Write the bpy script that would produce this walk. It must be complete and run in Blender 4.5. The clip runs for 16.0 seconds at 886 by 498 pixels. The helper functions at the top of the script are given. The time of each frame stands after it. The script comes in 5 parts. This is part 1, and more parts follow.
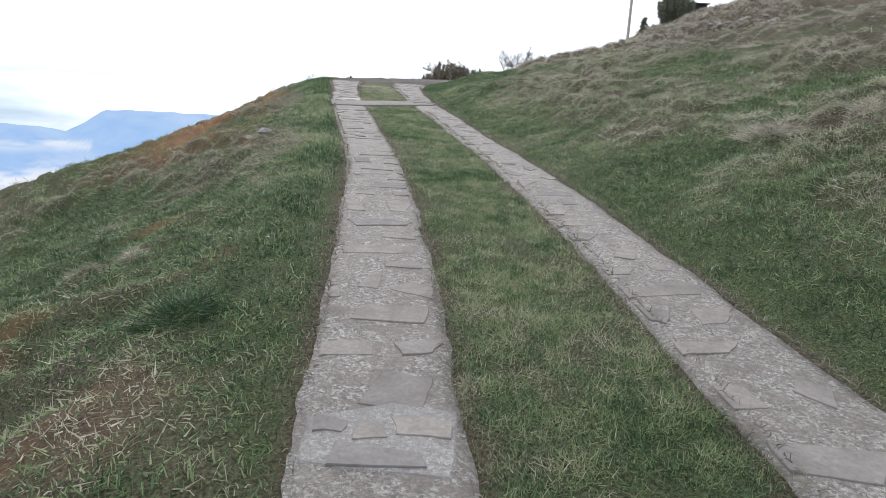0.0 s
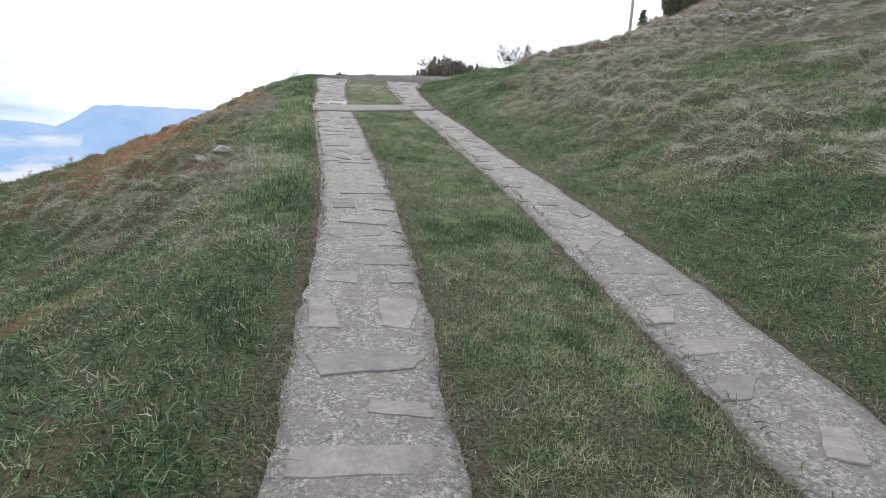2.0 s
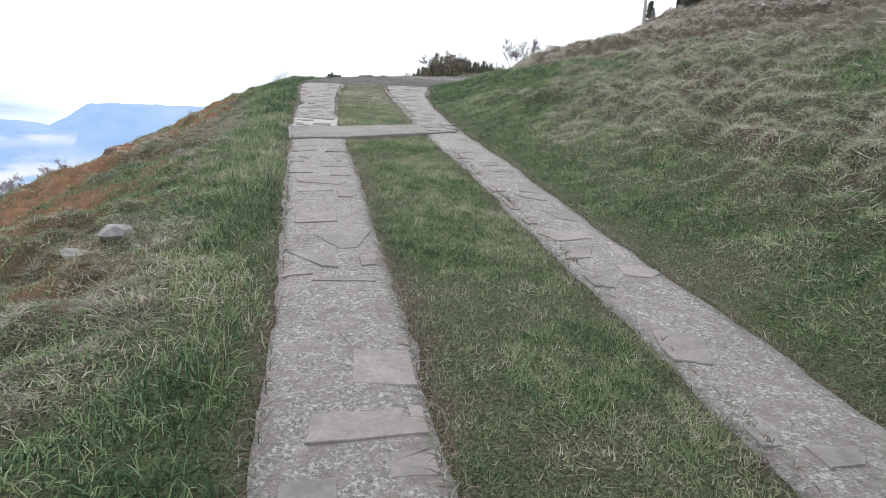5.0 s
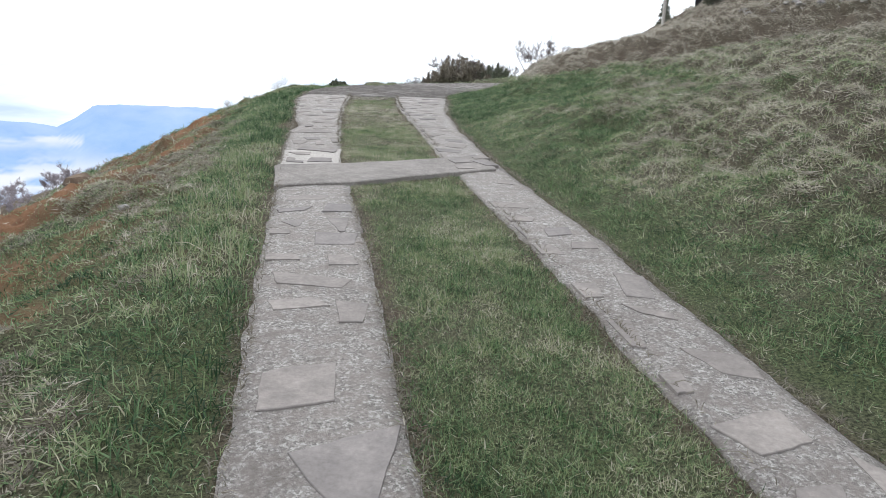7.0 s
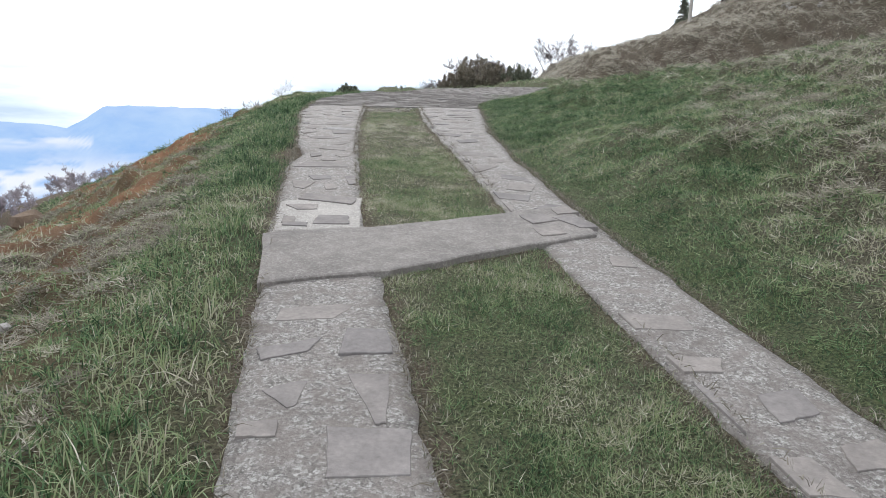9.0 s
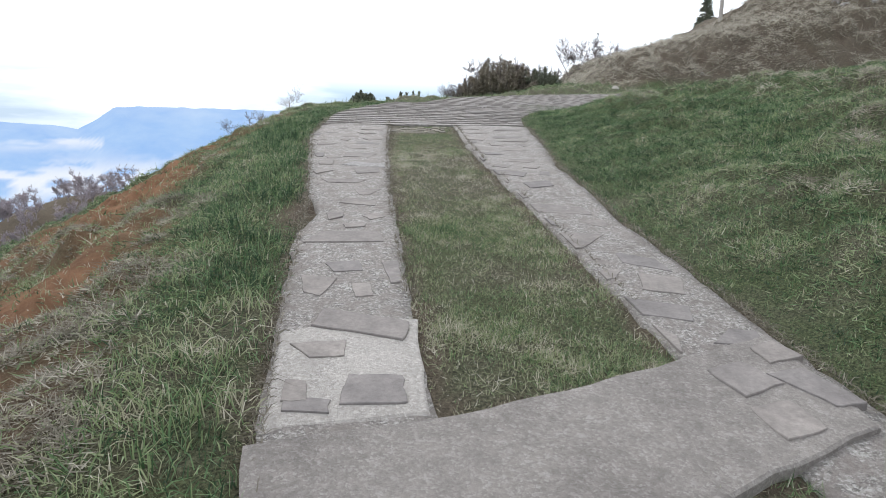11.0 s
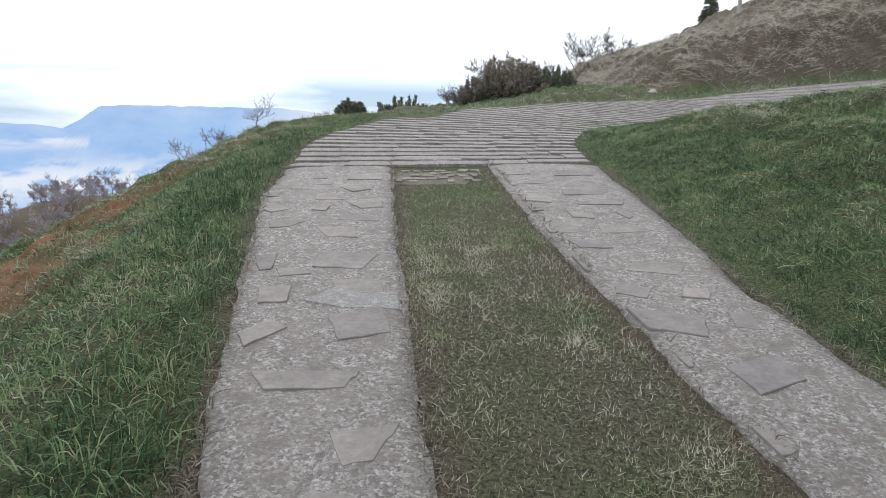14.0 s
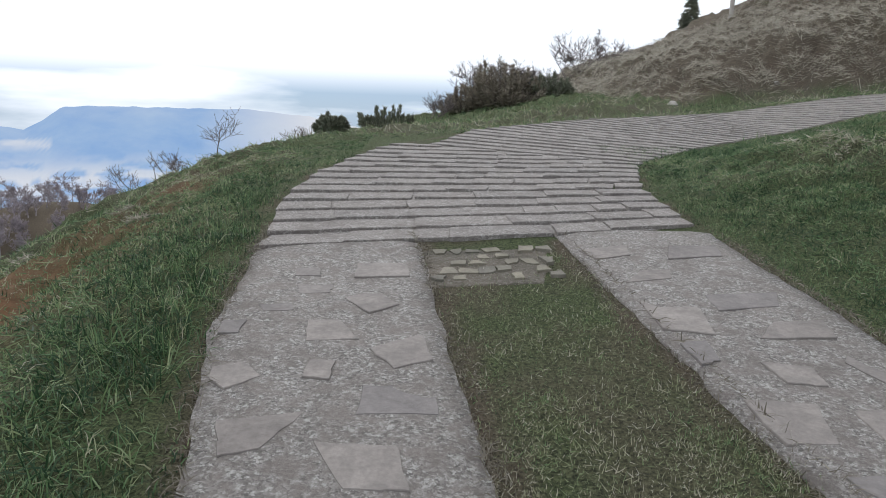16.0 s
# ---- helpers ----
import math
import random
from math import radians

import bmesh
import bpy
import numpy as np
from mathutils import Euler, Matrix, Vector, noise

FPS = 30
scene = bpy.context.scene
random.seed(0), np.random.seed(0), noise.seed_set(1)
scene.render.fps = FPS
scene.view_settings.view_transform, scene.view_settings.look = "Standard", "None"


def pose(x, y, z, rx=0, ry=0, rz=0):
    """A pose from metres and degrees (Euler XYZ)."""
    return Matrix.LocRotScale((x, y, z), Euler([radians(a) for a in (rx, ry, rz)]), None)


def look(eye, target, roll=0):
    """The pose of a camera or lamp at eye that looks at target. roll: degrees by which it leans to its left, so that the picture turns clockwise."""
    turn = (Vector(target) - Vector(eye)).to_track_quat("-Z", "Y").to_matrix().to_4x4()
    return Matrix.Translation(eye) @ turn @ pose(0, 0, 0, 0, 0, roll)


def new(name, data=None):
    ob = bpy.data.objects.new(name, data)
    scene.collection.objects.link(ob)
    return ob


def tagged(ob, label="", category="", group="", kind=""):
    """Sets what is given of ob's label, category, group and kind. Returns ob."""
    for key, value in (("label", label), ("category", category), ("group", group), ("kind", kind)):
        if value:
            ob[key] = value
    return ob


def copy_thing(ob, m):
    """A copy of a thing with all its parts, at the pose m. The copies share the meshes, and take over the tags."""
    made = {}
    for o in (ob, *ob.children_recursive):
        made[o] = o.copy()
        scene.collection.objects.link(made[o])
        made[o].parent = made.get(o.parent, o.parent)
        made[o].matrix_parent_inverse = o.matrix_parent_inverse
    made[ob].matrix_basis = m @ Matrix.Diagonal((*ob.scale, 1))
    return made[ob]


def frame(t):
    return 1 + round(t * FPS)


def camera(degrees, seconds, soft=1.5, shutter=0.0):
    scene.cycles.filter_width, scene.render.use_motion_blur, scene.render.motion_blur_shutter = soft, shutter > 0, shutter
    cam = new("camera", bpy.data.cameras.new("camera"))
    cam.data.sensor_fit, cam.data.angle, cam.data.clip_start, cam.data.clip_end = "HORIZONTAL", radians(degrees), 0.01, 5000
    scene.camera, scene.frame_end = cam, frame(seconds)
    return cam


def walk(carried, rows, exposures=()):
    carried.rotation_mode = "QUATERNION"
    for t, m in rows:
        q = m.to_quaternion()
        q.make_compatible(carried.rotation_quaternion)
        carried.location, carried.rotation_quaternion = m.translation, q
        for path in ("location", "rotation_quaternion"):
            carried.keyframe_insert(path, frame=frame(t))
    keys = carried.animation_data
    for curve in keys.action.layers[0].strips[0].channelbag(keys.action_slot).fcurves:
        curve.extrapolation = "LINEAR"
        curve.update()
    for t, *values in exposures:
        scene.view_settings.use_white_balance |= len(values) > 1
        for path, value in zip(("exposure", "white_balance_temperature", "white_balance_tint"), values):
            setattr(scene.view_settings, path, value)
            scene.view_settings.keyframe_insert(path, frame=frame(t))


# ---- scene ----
cam = camera(66.8, 16.0, soft=0.5)
PATH = [
    (0, (0.166, -0.223, 1.505), (0.163, 1.746, 1.158), 3.6),
    (0.5, (0.144, 0.345, 1.558), (0.146, 2.313, 1.204), 3.5),
    (1, (0.098, 0.932, 1.617), (0.106, 2.899, 1.258), 3.5),
    (1.5, (0.01, 1.531, 1.702), (0.026, 3.498, 1.34), 3.4),
    (2, (-0.06, 2.16, 1.783), (-0.042, 4.126, 1.42), 3.4),
    (2.5, (-0.196, 2.761, 1.849), (-0.184, 4.726, 1.479), 3.3),
    (3, (-0.255, 3.367, 1.881), (-0.237, 5.332, 1.508), 3.2),
    (3.5, (-0.337, 3.967, 1.965), (-0.313, 5.933, 1.596), 3.2),
    (4, (-0.431, 4.531, 2.049), (-0.403, 6.496, 1.678), 3.1),
    (4.2, (-0.446, 4.807, 2.065), (-0.412, 6.771, 1.688), 3.0),
    (6.3, (-0.709, 7.365, 2.453), (-0.695, 9.329, 2.076), 2.6),
    (6.5, (-0.739, 7.588, 2.457), (-0.725, 9.552, 2.08), 2.6),
    (7, (-0.85, 8.216, 2.563), (-0.84, 10.18, 2.185), 2.6),
    (7.5, (-1.03, 8.854, 2.658), (-1.027, 10.818, 2.278), 2.5),
    (8, (-1.112, 9.485, 2.712), (-1.107, 11.448, 2.329), 2.3),
    (8.5, (-1.225, 10.101, 2.755), (-1.234, 12.064, 2.373), 2.3),
    (9, (-1.345, 10.743, 2.835), (-1.358, 12.706, 2.454), 2.3),
    (9.2, (-1.384, 11.038, 2.879), (-1.404, 13.0, 2.493), 2.1),
    (11.3, (-1.942, 13.493, 3.153), (-1.985, 15.455, 2.77), 2.0),
    (11.5, (-1.958, 13.76, 3.152), (-2.002, 15.722, 2.765), 1.9),
    (12, (-2.06, 14.306, 3.248), (-2.098, 16.268, 2.863), 1.9),
    (12.5, (-2.198, 14.889, 3.325), (-2.231, 16.85, 2.935), 1.8),
    (13, (-2.29, 15.605, 3.412), (-2.316, 17.565, 3.018), 1.7),
    (13.5, (-2.388, 16.275, 3.462), (-2.403, 18.236, 3.07), 1.7),
    (14, (-2.442, 16.921, 3.545), (-2.451, 18.882, 3.151), 1.6),
    (14.5, (-2.55, 17.549, 3.594), (-2.551, 19.509, 3.2), 1.7),
    (15, (-2.671, 18.157, 3.686), (-2.667, 20.119, 3.294), 1.7),
    (15.5, (-2.835, 18.781, 3.776), (-2.808, 20.742, 3.386), 1.7),
    (16, (-3.009, 19.374, 3.837), (-2.934, 21.335, 3.45), 1.7),
]
walk(cam, [(t, look(eye, target, roll)) for t, eye, target, roll in PATH],
     [(0, 0.17), (4, 0.25), (8, 0.32), (9, 0.26), (12.5, 0.22), (14.5, 0.04), (16, -0.18)])

# ---- world and sun ----
SUN_UP, SUN_TURN = 42.0, -25.0
world = bpy.data.worlds.new("world")
scene.world = world
world.use_nodes = True
wn, wl = world.node_tree.nodes, world.node_tree.links
wn.clear()
sky = wn.new("ShaderNodeTexSky")
sky.sky_type, sky.sun_disc = "NISHITA", False
sky.sun_elevation, sky.sun_rotation = radians(SUN_UP), radians(SUN_TURN)
sky.altitude, sky.dust_density = 1300, 1.0
wcoord = wn.new("ShaderNodeTexCoord")
wmap = wn.new("ShaderNodeMapping")
wmap.inputs["Scale"].default_value = (1.6, 1.6, 9.0)
wnoise = wn.new("ShaderNodeTexNoise")
wnoise.inputs["Scale"].default_value, wnoise.inputs["Detail"].default_value = 1.7, 6.0
wramp = wn.new("ShaderNodeValToRGB")
wramp.color_ramp.elements[0].position, wramp.color_ramp.elements[1].position = 0.46, 0.66
wsep = wn.new("ShaderNodeSeparateXYZ")
whigh = wn.new("ShaderNodeMapRange")
whigh.inputs["From Min"].default_value, whigh.inputs["From Max"].default_value = 0.028, 0.062
wmax = wn.new("ShaderNodeMath")
wmax.operation = "MAXIMUM"
wmix = wn.new("ShaderNodeMixRGB")
wmix.inputs["Color2"].default_value = (9.9, 10.5, 11.4, 1)
wbg = wn.new("ShaderNodeBackground")
wbg.inputs["Strength"].default_value = 0.12
wout = wn.new("ShaderNodeOutputWorld")
wl.new(wcoord.outputs["Generated"], wmap.inputs["Vector"])
wl.new(wmap.outputs["Vector"], wnoise.inputs["Vector"])
wl.new(wnoise.outputs["Fac"], wramp.inputs["Fac"])
wl.new(wcoord.outputs["Generated"], wsep.inputs["Vector"])
wl.new(wsep.outputs["Z"], whigh.inputs["Value"])
wl.new(wramp.outputs["Color"], wmax.inputs[0])
wl.new(whigh.outputs["Result"], wmax.inputs[1])
wl.new(wmax.outputs["Value"], wmix.inputs["Fac"])
wtint = wn.new("ShaderNodeMixRGB")
wtint.blend_type = "MULTIPLY"
wtint.inputs["Fac"].default_value = 1.0
wtint.inputs["Color2"].default_value = (0.42, 0.6, 0.9, 1)
wl.new(sky.outputs["Color"], wtint.inputs["Color1"])
wgrey = wn.new("ShaderNodeMixRGB")
wgrey.inputs["Fac"].default_value = 0.75
wgrey.inputs["Color2"].default_value = (4.4, 5.5, 7.1, 1)
wl.new(wtint.outputs["Color"], wgrey.inputs["Color1"])
wl.new(wgrey.outputs["Color"], wmix.inputs["Color1"])
wl.new(wmix.outputs["Color"], wbg.inputs["Color"])
wl.new(wbg.outputs["Background"], wout.inputs["Surface"])
sun = new("sun", bpy.data.lights.new("sun", "SUN"))
sun.data.energy, sun.data.angle, sun.data.color = 1.2, radians(25), (1.0, 0.96, 0.9)
sun.matrix_world = pose(0, 0, 60, 90 - SUN_UP, 0, 180 - SUN_TURN)

# ---- materials ----
def material(name):
    """A node material: its nodes, its links and its Principled shader."""
    m = bpy.data.materials.new(name)
    m.use_nodes = True
    return m, m.node_tree.nodes, m.node_tree.links, m.node_tree.nodes["Principled BSDF"]


def noise_node(n, l, scale, detail=6.0, rough=0.6, vector=None):
    k = n.new("ShaderNodeTexNoise")
    k.inputs["Scale"].default_value, k.inputs["Detail"].default_value, k.inputs["Roughness"].default_value = scale, detail, rough
    if vector is None:
        c = n.new("ShaderNodeTexCoord")
        vector = c.outputs["Object"]
    l.new(vector, k.inputs["Vector"])
    return k


def ramp_node(n, l, value, *stops):
    r = n.new("ShaderNodeValToRGB")
    e = r.color_ramp.elements
    while len(e) < len(stops):
        e.new(0.5)
    for el, (p, c) in zip(e, stops):
        el.position, el.color = p, (*c, 1)
    l.new(value, r.inputs["Fac"])
    return r


def mix_node(n, l, fac, a, b, kind="MIX"):
    x = n.new("ShaderNodeMixRGB")
    x.blend_type = kind
    for socket, v in (("Fac", fac), ("Color1", a), ("Color2", b)):
        if isinstance(v, (int, float)):
            x.inputs[socket].default_value = v
        elif isinstance(v, tuple):
            x.inputs[socket].default_value = (*v, 1)
        else:
            l.new(v, x.inputs[socket])
    return x.outputs["Color"]


def bump_node(n, l, shader, height, strength, distance):
    b = n.new("ShaderNodeBump")
    b.inputs["Strength"].default_value, b.inputs["Distance"].default_value = strength, distance
    l.new(height, b.inputs["Height"])
    l.new(b.outputs["Normal"], shader.inputs["Normal"])


def stone_material(name, low, high, scale=9.0, bump=0.5, chips=0.0, spread=0.25):
    """Stone or concrete: broad stains, fine grain, mixed chips, and a tone of its own for each piece."""
    m, n, l, p = material(name)
    info = n.new("ShaderNodeObjectInfo")
    geo = n.new("ShaderNodeNewGeometry")
    broad = noise_node(n, l, 2.3, 5.0, 0.6, geo.outputs["Position"])
    stain = noise_node(n, l, 9.0, 6.0, 0.65, geo.outputs["Position"])
    fine = noise_node(n, l, scale * 6, 8.0, 0.7, geo.outputs["Position"])
    c = ramp_node(n, l, broad.outputs["Fac"], (0.3, low), (0.7, high)).outputs["Color"]
    blotch = ramp_node(n, l, stain.outputs["Fac"], (0.3, (0.78, 0.77, 0.77)), (0.7, (1.15, 1.14, 1.12))).outputs["Color"]
    c = mix_node(n, l, 1.0, c, blotch, "MULTIPLY")
    grain = ramp_node(n, l, fine.outputs["Fac"], (0.3, (0.72, 0.71, 0.7)), (0.7, (1.2, 1.2, 1.2))).outputs["Color"]
    c = mix_node(n, l, 0.7, c, grain, "MULTIPLY")
    tone = ramp_node(n, l, info.outputs["Random"], (0.0, (1 - spread, 1 - spread, 1 - spread * 0.8)), (0.5, (1.0, 0.98, 0.97)), (1.0, (1 + spread, 1 + spread * 0.85, 1 + spread * 0.75))).outputs["Color"]
    c = mix_node(n, l, 1.0, c, tone, "MULTIPLY")
    height = fine.outputs["Fac"]
    if chips:
        warp = mix_node(n, l, 0.05, geo.outputs["Position"], fine.outputs["Color"])
        v = n.new("ShaderNodeTexVoronoi")
        v.inputs["Scale"].default_value = 105.0
        l.new(warp, v.inputs["Vector"])
        k = n.new("ShaderNodeSeparateColor")
        l.new(v.outputs["Color"], k.inputs["Color"])
        pebble = ramp_node(n, l, k.outputs["Red"], (0.0, (0.105, 0.1, 0.095)), (0.3, (0.2, 0.185, 0.173)), (0.7, (0.32, 0.298, 0.28)), (0.95, (0.56, 0.54, 0.52))).outputs["Color"]
        where = ramp_node(n, l, stain.outputs["Fac"], (0.38, (0.15, 0.15, 0.15)), (0.56, (chips, chips, chips))).outputs["Color"]
        c = mix_node(n, l, where, c, pebble)
        height = mix_node(n, l, 0.5, fine.outputs["Fac"], v.outputs["Distance"])
    l.new(c, p.inputs["Base Color"])
    p.inputs["Roughness"].default_value = 0.85
    p.inputs["Specular IOR Level"].default_value = 0.3
    bump_node(n, l, p, height, bump, 0.008)
    return m


FLAG = stone_material("flagstone", (0.185, 0.172, 0.165), (0.255, 0.237, 0.226), 7.0, 0.3, 0.0, 0.14)
MORTAR = stone_material("pebbly_mortar", (0.22, 0.2, 0.186), (0.33, 0.303, 0.284), 14.0, 1.0, 0.85)
CEMENT = stone_material("pale_cement", (0.36, 0.35, 0.335), (0.5, 0.485, 0.465), 10.0, 1.0, 0.5)
COURSE = stone_material("course_stone", (0.2, 0.182, 0.172), (0.285, 0.262, 0.248), 10.0, 0.8, 0.6, 0.07)
SETT = stone_material("mossy_sett", (0.15, 0.145, 0.115), (0.25, 0.235, 0.195), 9.0, 0.7)
MOSSY = stone_material("mossy_bed", (0.075, 0.068, 0.045), (0.15, 0.125, 0.09), 14.0, 1.0, 0.25)
ROCK = stone_material("grey_rock", (0.26, 0.25, 0.24), (0.42, 0.41, 0.39), 5.0, 0.8)
RED_ROCK = stone_material("earthy_rock", (0.085, 0.06, 0.045), (0.15, 0.11, 0.08), 5.0, 0.8)


def ground_material():
    """Soil under sparse turf: the cover attribute says how dry, how bare and how red it is."""
    m, n, l, p = material("turf_soil")
    geo = n.new("ShaderNodeNewGeometry")
    att = n.new("ShaderNodeAttribute")
    att.attribute_name = "cover"
    sep = n.new("ShaderNodeSeparateColor")
    l.new(att.outputs["Color"], sep.inputs["Color"])
    big = noise_node(n, l, 0.9, 6.0, 0.65, geo.outputs["Position"])
    fine = noise_node(n, l, 62.0, 6.0, 0.8, geo.outputs["Position"])
    mid = noise_node(n, l, 5.0, 6.0, 0.7, geo.outputs["Position"])
    green = ramp_node(n, l, fine.outputs["Fac"], (0.4, (0.02, 0.029, 0.013)), (0.62, (0.135, 0.165, 0.078))).outputs["Color"]
    straw = ramp_node(n, l, fine.outputs["Fac"], (0.4, (0.03, 0.026, 0.02)), (0.62, (0.2, 0.177, 0.135))).outputs["Color"]
    soil = ramp_node(n, l, fine.outputs["Fac"], (0.36, (0.04, 0.03, 0.023)), (0.64, (0.18, 0.142, 0.108))).outputs["Color"]
    red = ramp_node(n, l, mid.outputs["Fac"], (0.3, (0.12, 0.06, 0.032)), (0.7, (0.30, 0.165, 0.095))).outputs["Color"]
    patch = n.new("ShaderNodeMath")
    patch.operation = "MULTIPLY_ADD"
    patch.inputs[1].default_value, patch.inputs[2].default_value = 1.2, -0.6
    l.new(mid.outputs["Fac"], patch.inputs[0])
    dry = n.new("ShaderNodeMath")
    dry.operation, dry.use_clamp = "ADD", True
    l.new(patch.outputs["Value"], dry.inputs[0])
    l.new(sep.outputs["Red"], dry.inputs[1])
    c = mix_node(n, l, dry.outputs["Value"], green, straw)
    c = mix_node(n, l, sep.outputs["Green"], c, soil)
    c = mix_node(n, l, sep.outputs["Blue"], c, red)
    l.new(c, p.inputs["Base Color"])
    p.inputs["Roughness"].default_value = 0.95
    p.inputs["Specular IOR Level"].default_value = 0.15
    bump_node(n, l, p, fine.outputs["Fac"], 0.9, 0.03)
    return m


GROUND = ground_material()


def blade_material(name, *stops):
    """Grass: the tone attribute runs from fresh green to straw."""
    m, n, l, p = material(name)
    att = n.new("ShaderNodeAttribute")
    att.attribute_name = "tone"
    c = ramp_node(n, l, att.outputs["Fac"], *stops).outputs["Color"]
    l.new(c, p.inputs["Base Color"])
    p.inputs["Roughness"].default_value = 0.5
    p.inputs["Specular IOR Level"].default_value = 0.3
    through_light = n.new("ShaderNodeBsdfTranslucent")
    l.new(c, through_light.inputs["Color"])
    both = n.new("ShaderNodeMixShader")
    both.inputs["Fac"].default_value = 0.3
    l.new(p.outputs["BSDF"], both.inputs[1])
    l.new(through_light.outputs["BSDF"], both.inputs[2])
    l.new(both.outputs["Shader"], n["Material Output"].inputs["Surface"])
    return m


GRASS = blade_material("grass_blade", (0.0, (0.024, 0.058, 0.026)), (0.25, (0.138, 0.226, 0.103)), (0.48, (0.29, 0.335, 0.18)), (0.7, (0.4, 0.37, 0.28)), (1.0, (0.64, 0.6, 0.52)))
DEAD = blade_material("dead_grass", (0.0, (0.075, 0.066, 0.053)), (0.5, (0.2, 0.178, 0.142)), (0.8, (0.34, 0.31, 0.255)), (1.0, (0.56, 0.52, 0.44)))


def plain_material(name, low, high, scale, rough=0.8, bump=0.4, distance=0.01):
    m, n, l, p = material(name)
    k = noise_node(n, l, scale)
    l.new(ramp_node(n, l, k.outputs["Fac"], (0.3, low), (0.7, high)).outputs["Color"], p.inputs["Base Color"])
    p.inputs["Roughness"].default_value = rough
    bump_node(n, l, p, k.outputs["Fac"], bump, distance)
    return m


BARK = plain_material("grey_bark", (0.085, 0.07, 0.068), (0.19, 0.16, 0.155), 14.0)
NEEDLE = plain_material("dark_needles", (0.1, 0.115, 0.085), (0.24, 0.25, 0.18), 9.0, 0.7)
JUNIPER = plain_material("brownish_needles", (0.15, 0.13, 0.1), (0.33, 0.285, 0.225), 6.0, 0.7)
WOOD_GREY = plain_material("pale_grey_bark", (0.24, 0.205, 0.225), (0.4, 0.355, 0.38), 3.0)
POLE = plain_material("weathered_pole", (0.34, 0.31, 0.28), (0.5, 0.47, 0.43), 8.0)


# ---- the lie of the land ----
PY = [-30.0, -8.0, 0.0, 2.3, 4.2, 6.5, 10.8, 14.3, 17.0, 20.1, 23.6, 29.3, 35.6, 42.0, 60.0, 120.0]
PZ = [-4.2, -1.05, 0.05, 0.40, 0.68, 0.98, 1.44, 1.86, 2.22, 2.62, 2.96, 3.5, 4.2, 4.55, 5.3, 4.0]
EY = [-30.0, -8.0, 2.0, 4.0, 6.9, 9.0, 11.5, 13.6, 16.0, 18.3, 20.5, 22.3, 24.0]
LEFT_L = [4.5, 0.75, -0.32, -0.55, -0.91, -1.28, -1.80, -2.23, -2.72, -3.10, -3.55, -3.93, -4.07]
LEFT_R = [5.2, 1.45, 0.31, 0.10, -0.30, -0.64, -1.11, -1.52, -2.04, -2.40, -2.68, -2.86, -3.02]
RIGHT_L = [6.1, 2.35, 1.43, 1.18, 0.77, 0.47, 0.04, -0.34, -0.86, -1.25, -1.66, -1.86, -2.02]
RIGHT_R = [6.9, 3.2, 2.15, 1.82, 1.39, 1.05, 0.60, 0.26, -0.26, -0.62, -0.84, -0.80, -0.83]
OUTER = [(-4.07, 24.0), (-4.2, 24.9), (-4.1, 26.3), (-3.55, 28.3), (-2.2, 30.3), (-0.2, 32.1), (3.1, 34.0), (7.5, 36.0), (14.0, 37.2), (30.0, 38.5), (60.0, 40.0)]
INNER = [(-0.83, 24.5), (-0.76, 26.0), (-0.3, 27.6), (1.1, 29.2), (3.5, 31.3), (7.5, 33.8), (14.0, 34.9), (30.0, 36.2), (60.0, 37.6)]
OUTLINE = [(a, b) for a, b in zip(LEFT_L, EY)][:-1] + OUTER
INLINE = [(a, b) for a, b in zip(RIGHT_R, EY)][:-1] + INNER


def path_z(y, x=0.0):
    """Height of the paved way; the road climbs eastwards after the bend."""
    return np.interp(y, PY, PZ) + 0.09 * np.clip(np.asarray(x) - 3.5, 0, 40) * np.clip((np.asarray(y) - 24) / 6, 0, 1)


def line_distance(x, y, line):
    best = np.full(x.shape, 1e9)
    for (ax, ay), (bx, by) in zip(line, line[1:]):
        dx, dy = bx - ax, by - ay
        f = np.clip(((x - ax) * dx + (y - ay) * dy) / (dx * dx + dy * dy), 0, 1)
        best = np.minimum(best, np.hypot(x - ax - f * dx, y - ay - f * dy))
    return best


def inside(x, y, ring):
    hit = np.zeros(x.shape, bool)
    for (ax, ay), (bx, by) in zip(ring, ring[1:] + ring[:1]):
        if ay != by:
            hit ^= ((ay > y) != (by > y)) & (x < (bx - ax) * (y - ay) / (by - ay) + ax)
    return hit


def lattice(i, j, seed):
    """A random number from 0 to 1 for each pair of whole numbers."""
    h = (i * 374761393 + j * 668265263 + seed * 974711) & 0x7FFFFFFF
    h = ((h ^ (h >> 13)) * 1274126177) & 0x7FFFFFFF
    return ((h ^ (h >> 16)) & 0xFFFF) / 65535.0


def value_noise(x, y, seed):
    """Smooth noise from 0 to 1 on a unit lattice."""
    xi, yi = np.floor(x).astype(np.int64), np.floor(y).astype(np.int64)
    fx, fy = x - xi, y - yi
    fx, fy = fx * fx * (3 - 2 * fx), fy * fy * (3 - 2 * fy)
    a = lattice(xi, yi, seed) * (1 - fx) + lattice(xi + 1, yi, seed) * fx
    b = lattice(xi, yi + 1, seed) * (1 - fx) + lattice(xi + 1, yi + 1, seed) * fx
    return a * (1 - fy) + b * fy


def rough_noise(x, y, seed, octaves=4):
    total, amp, norm = 0.0, 1.0, 0.0
    for k in range(octaves):
        total = total + amp * value_noise(x * 2**k, y * 2**k, seed + k)
        norm, amp = norm + amp, amp * 0.5
    return total / norm


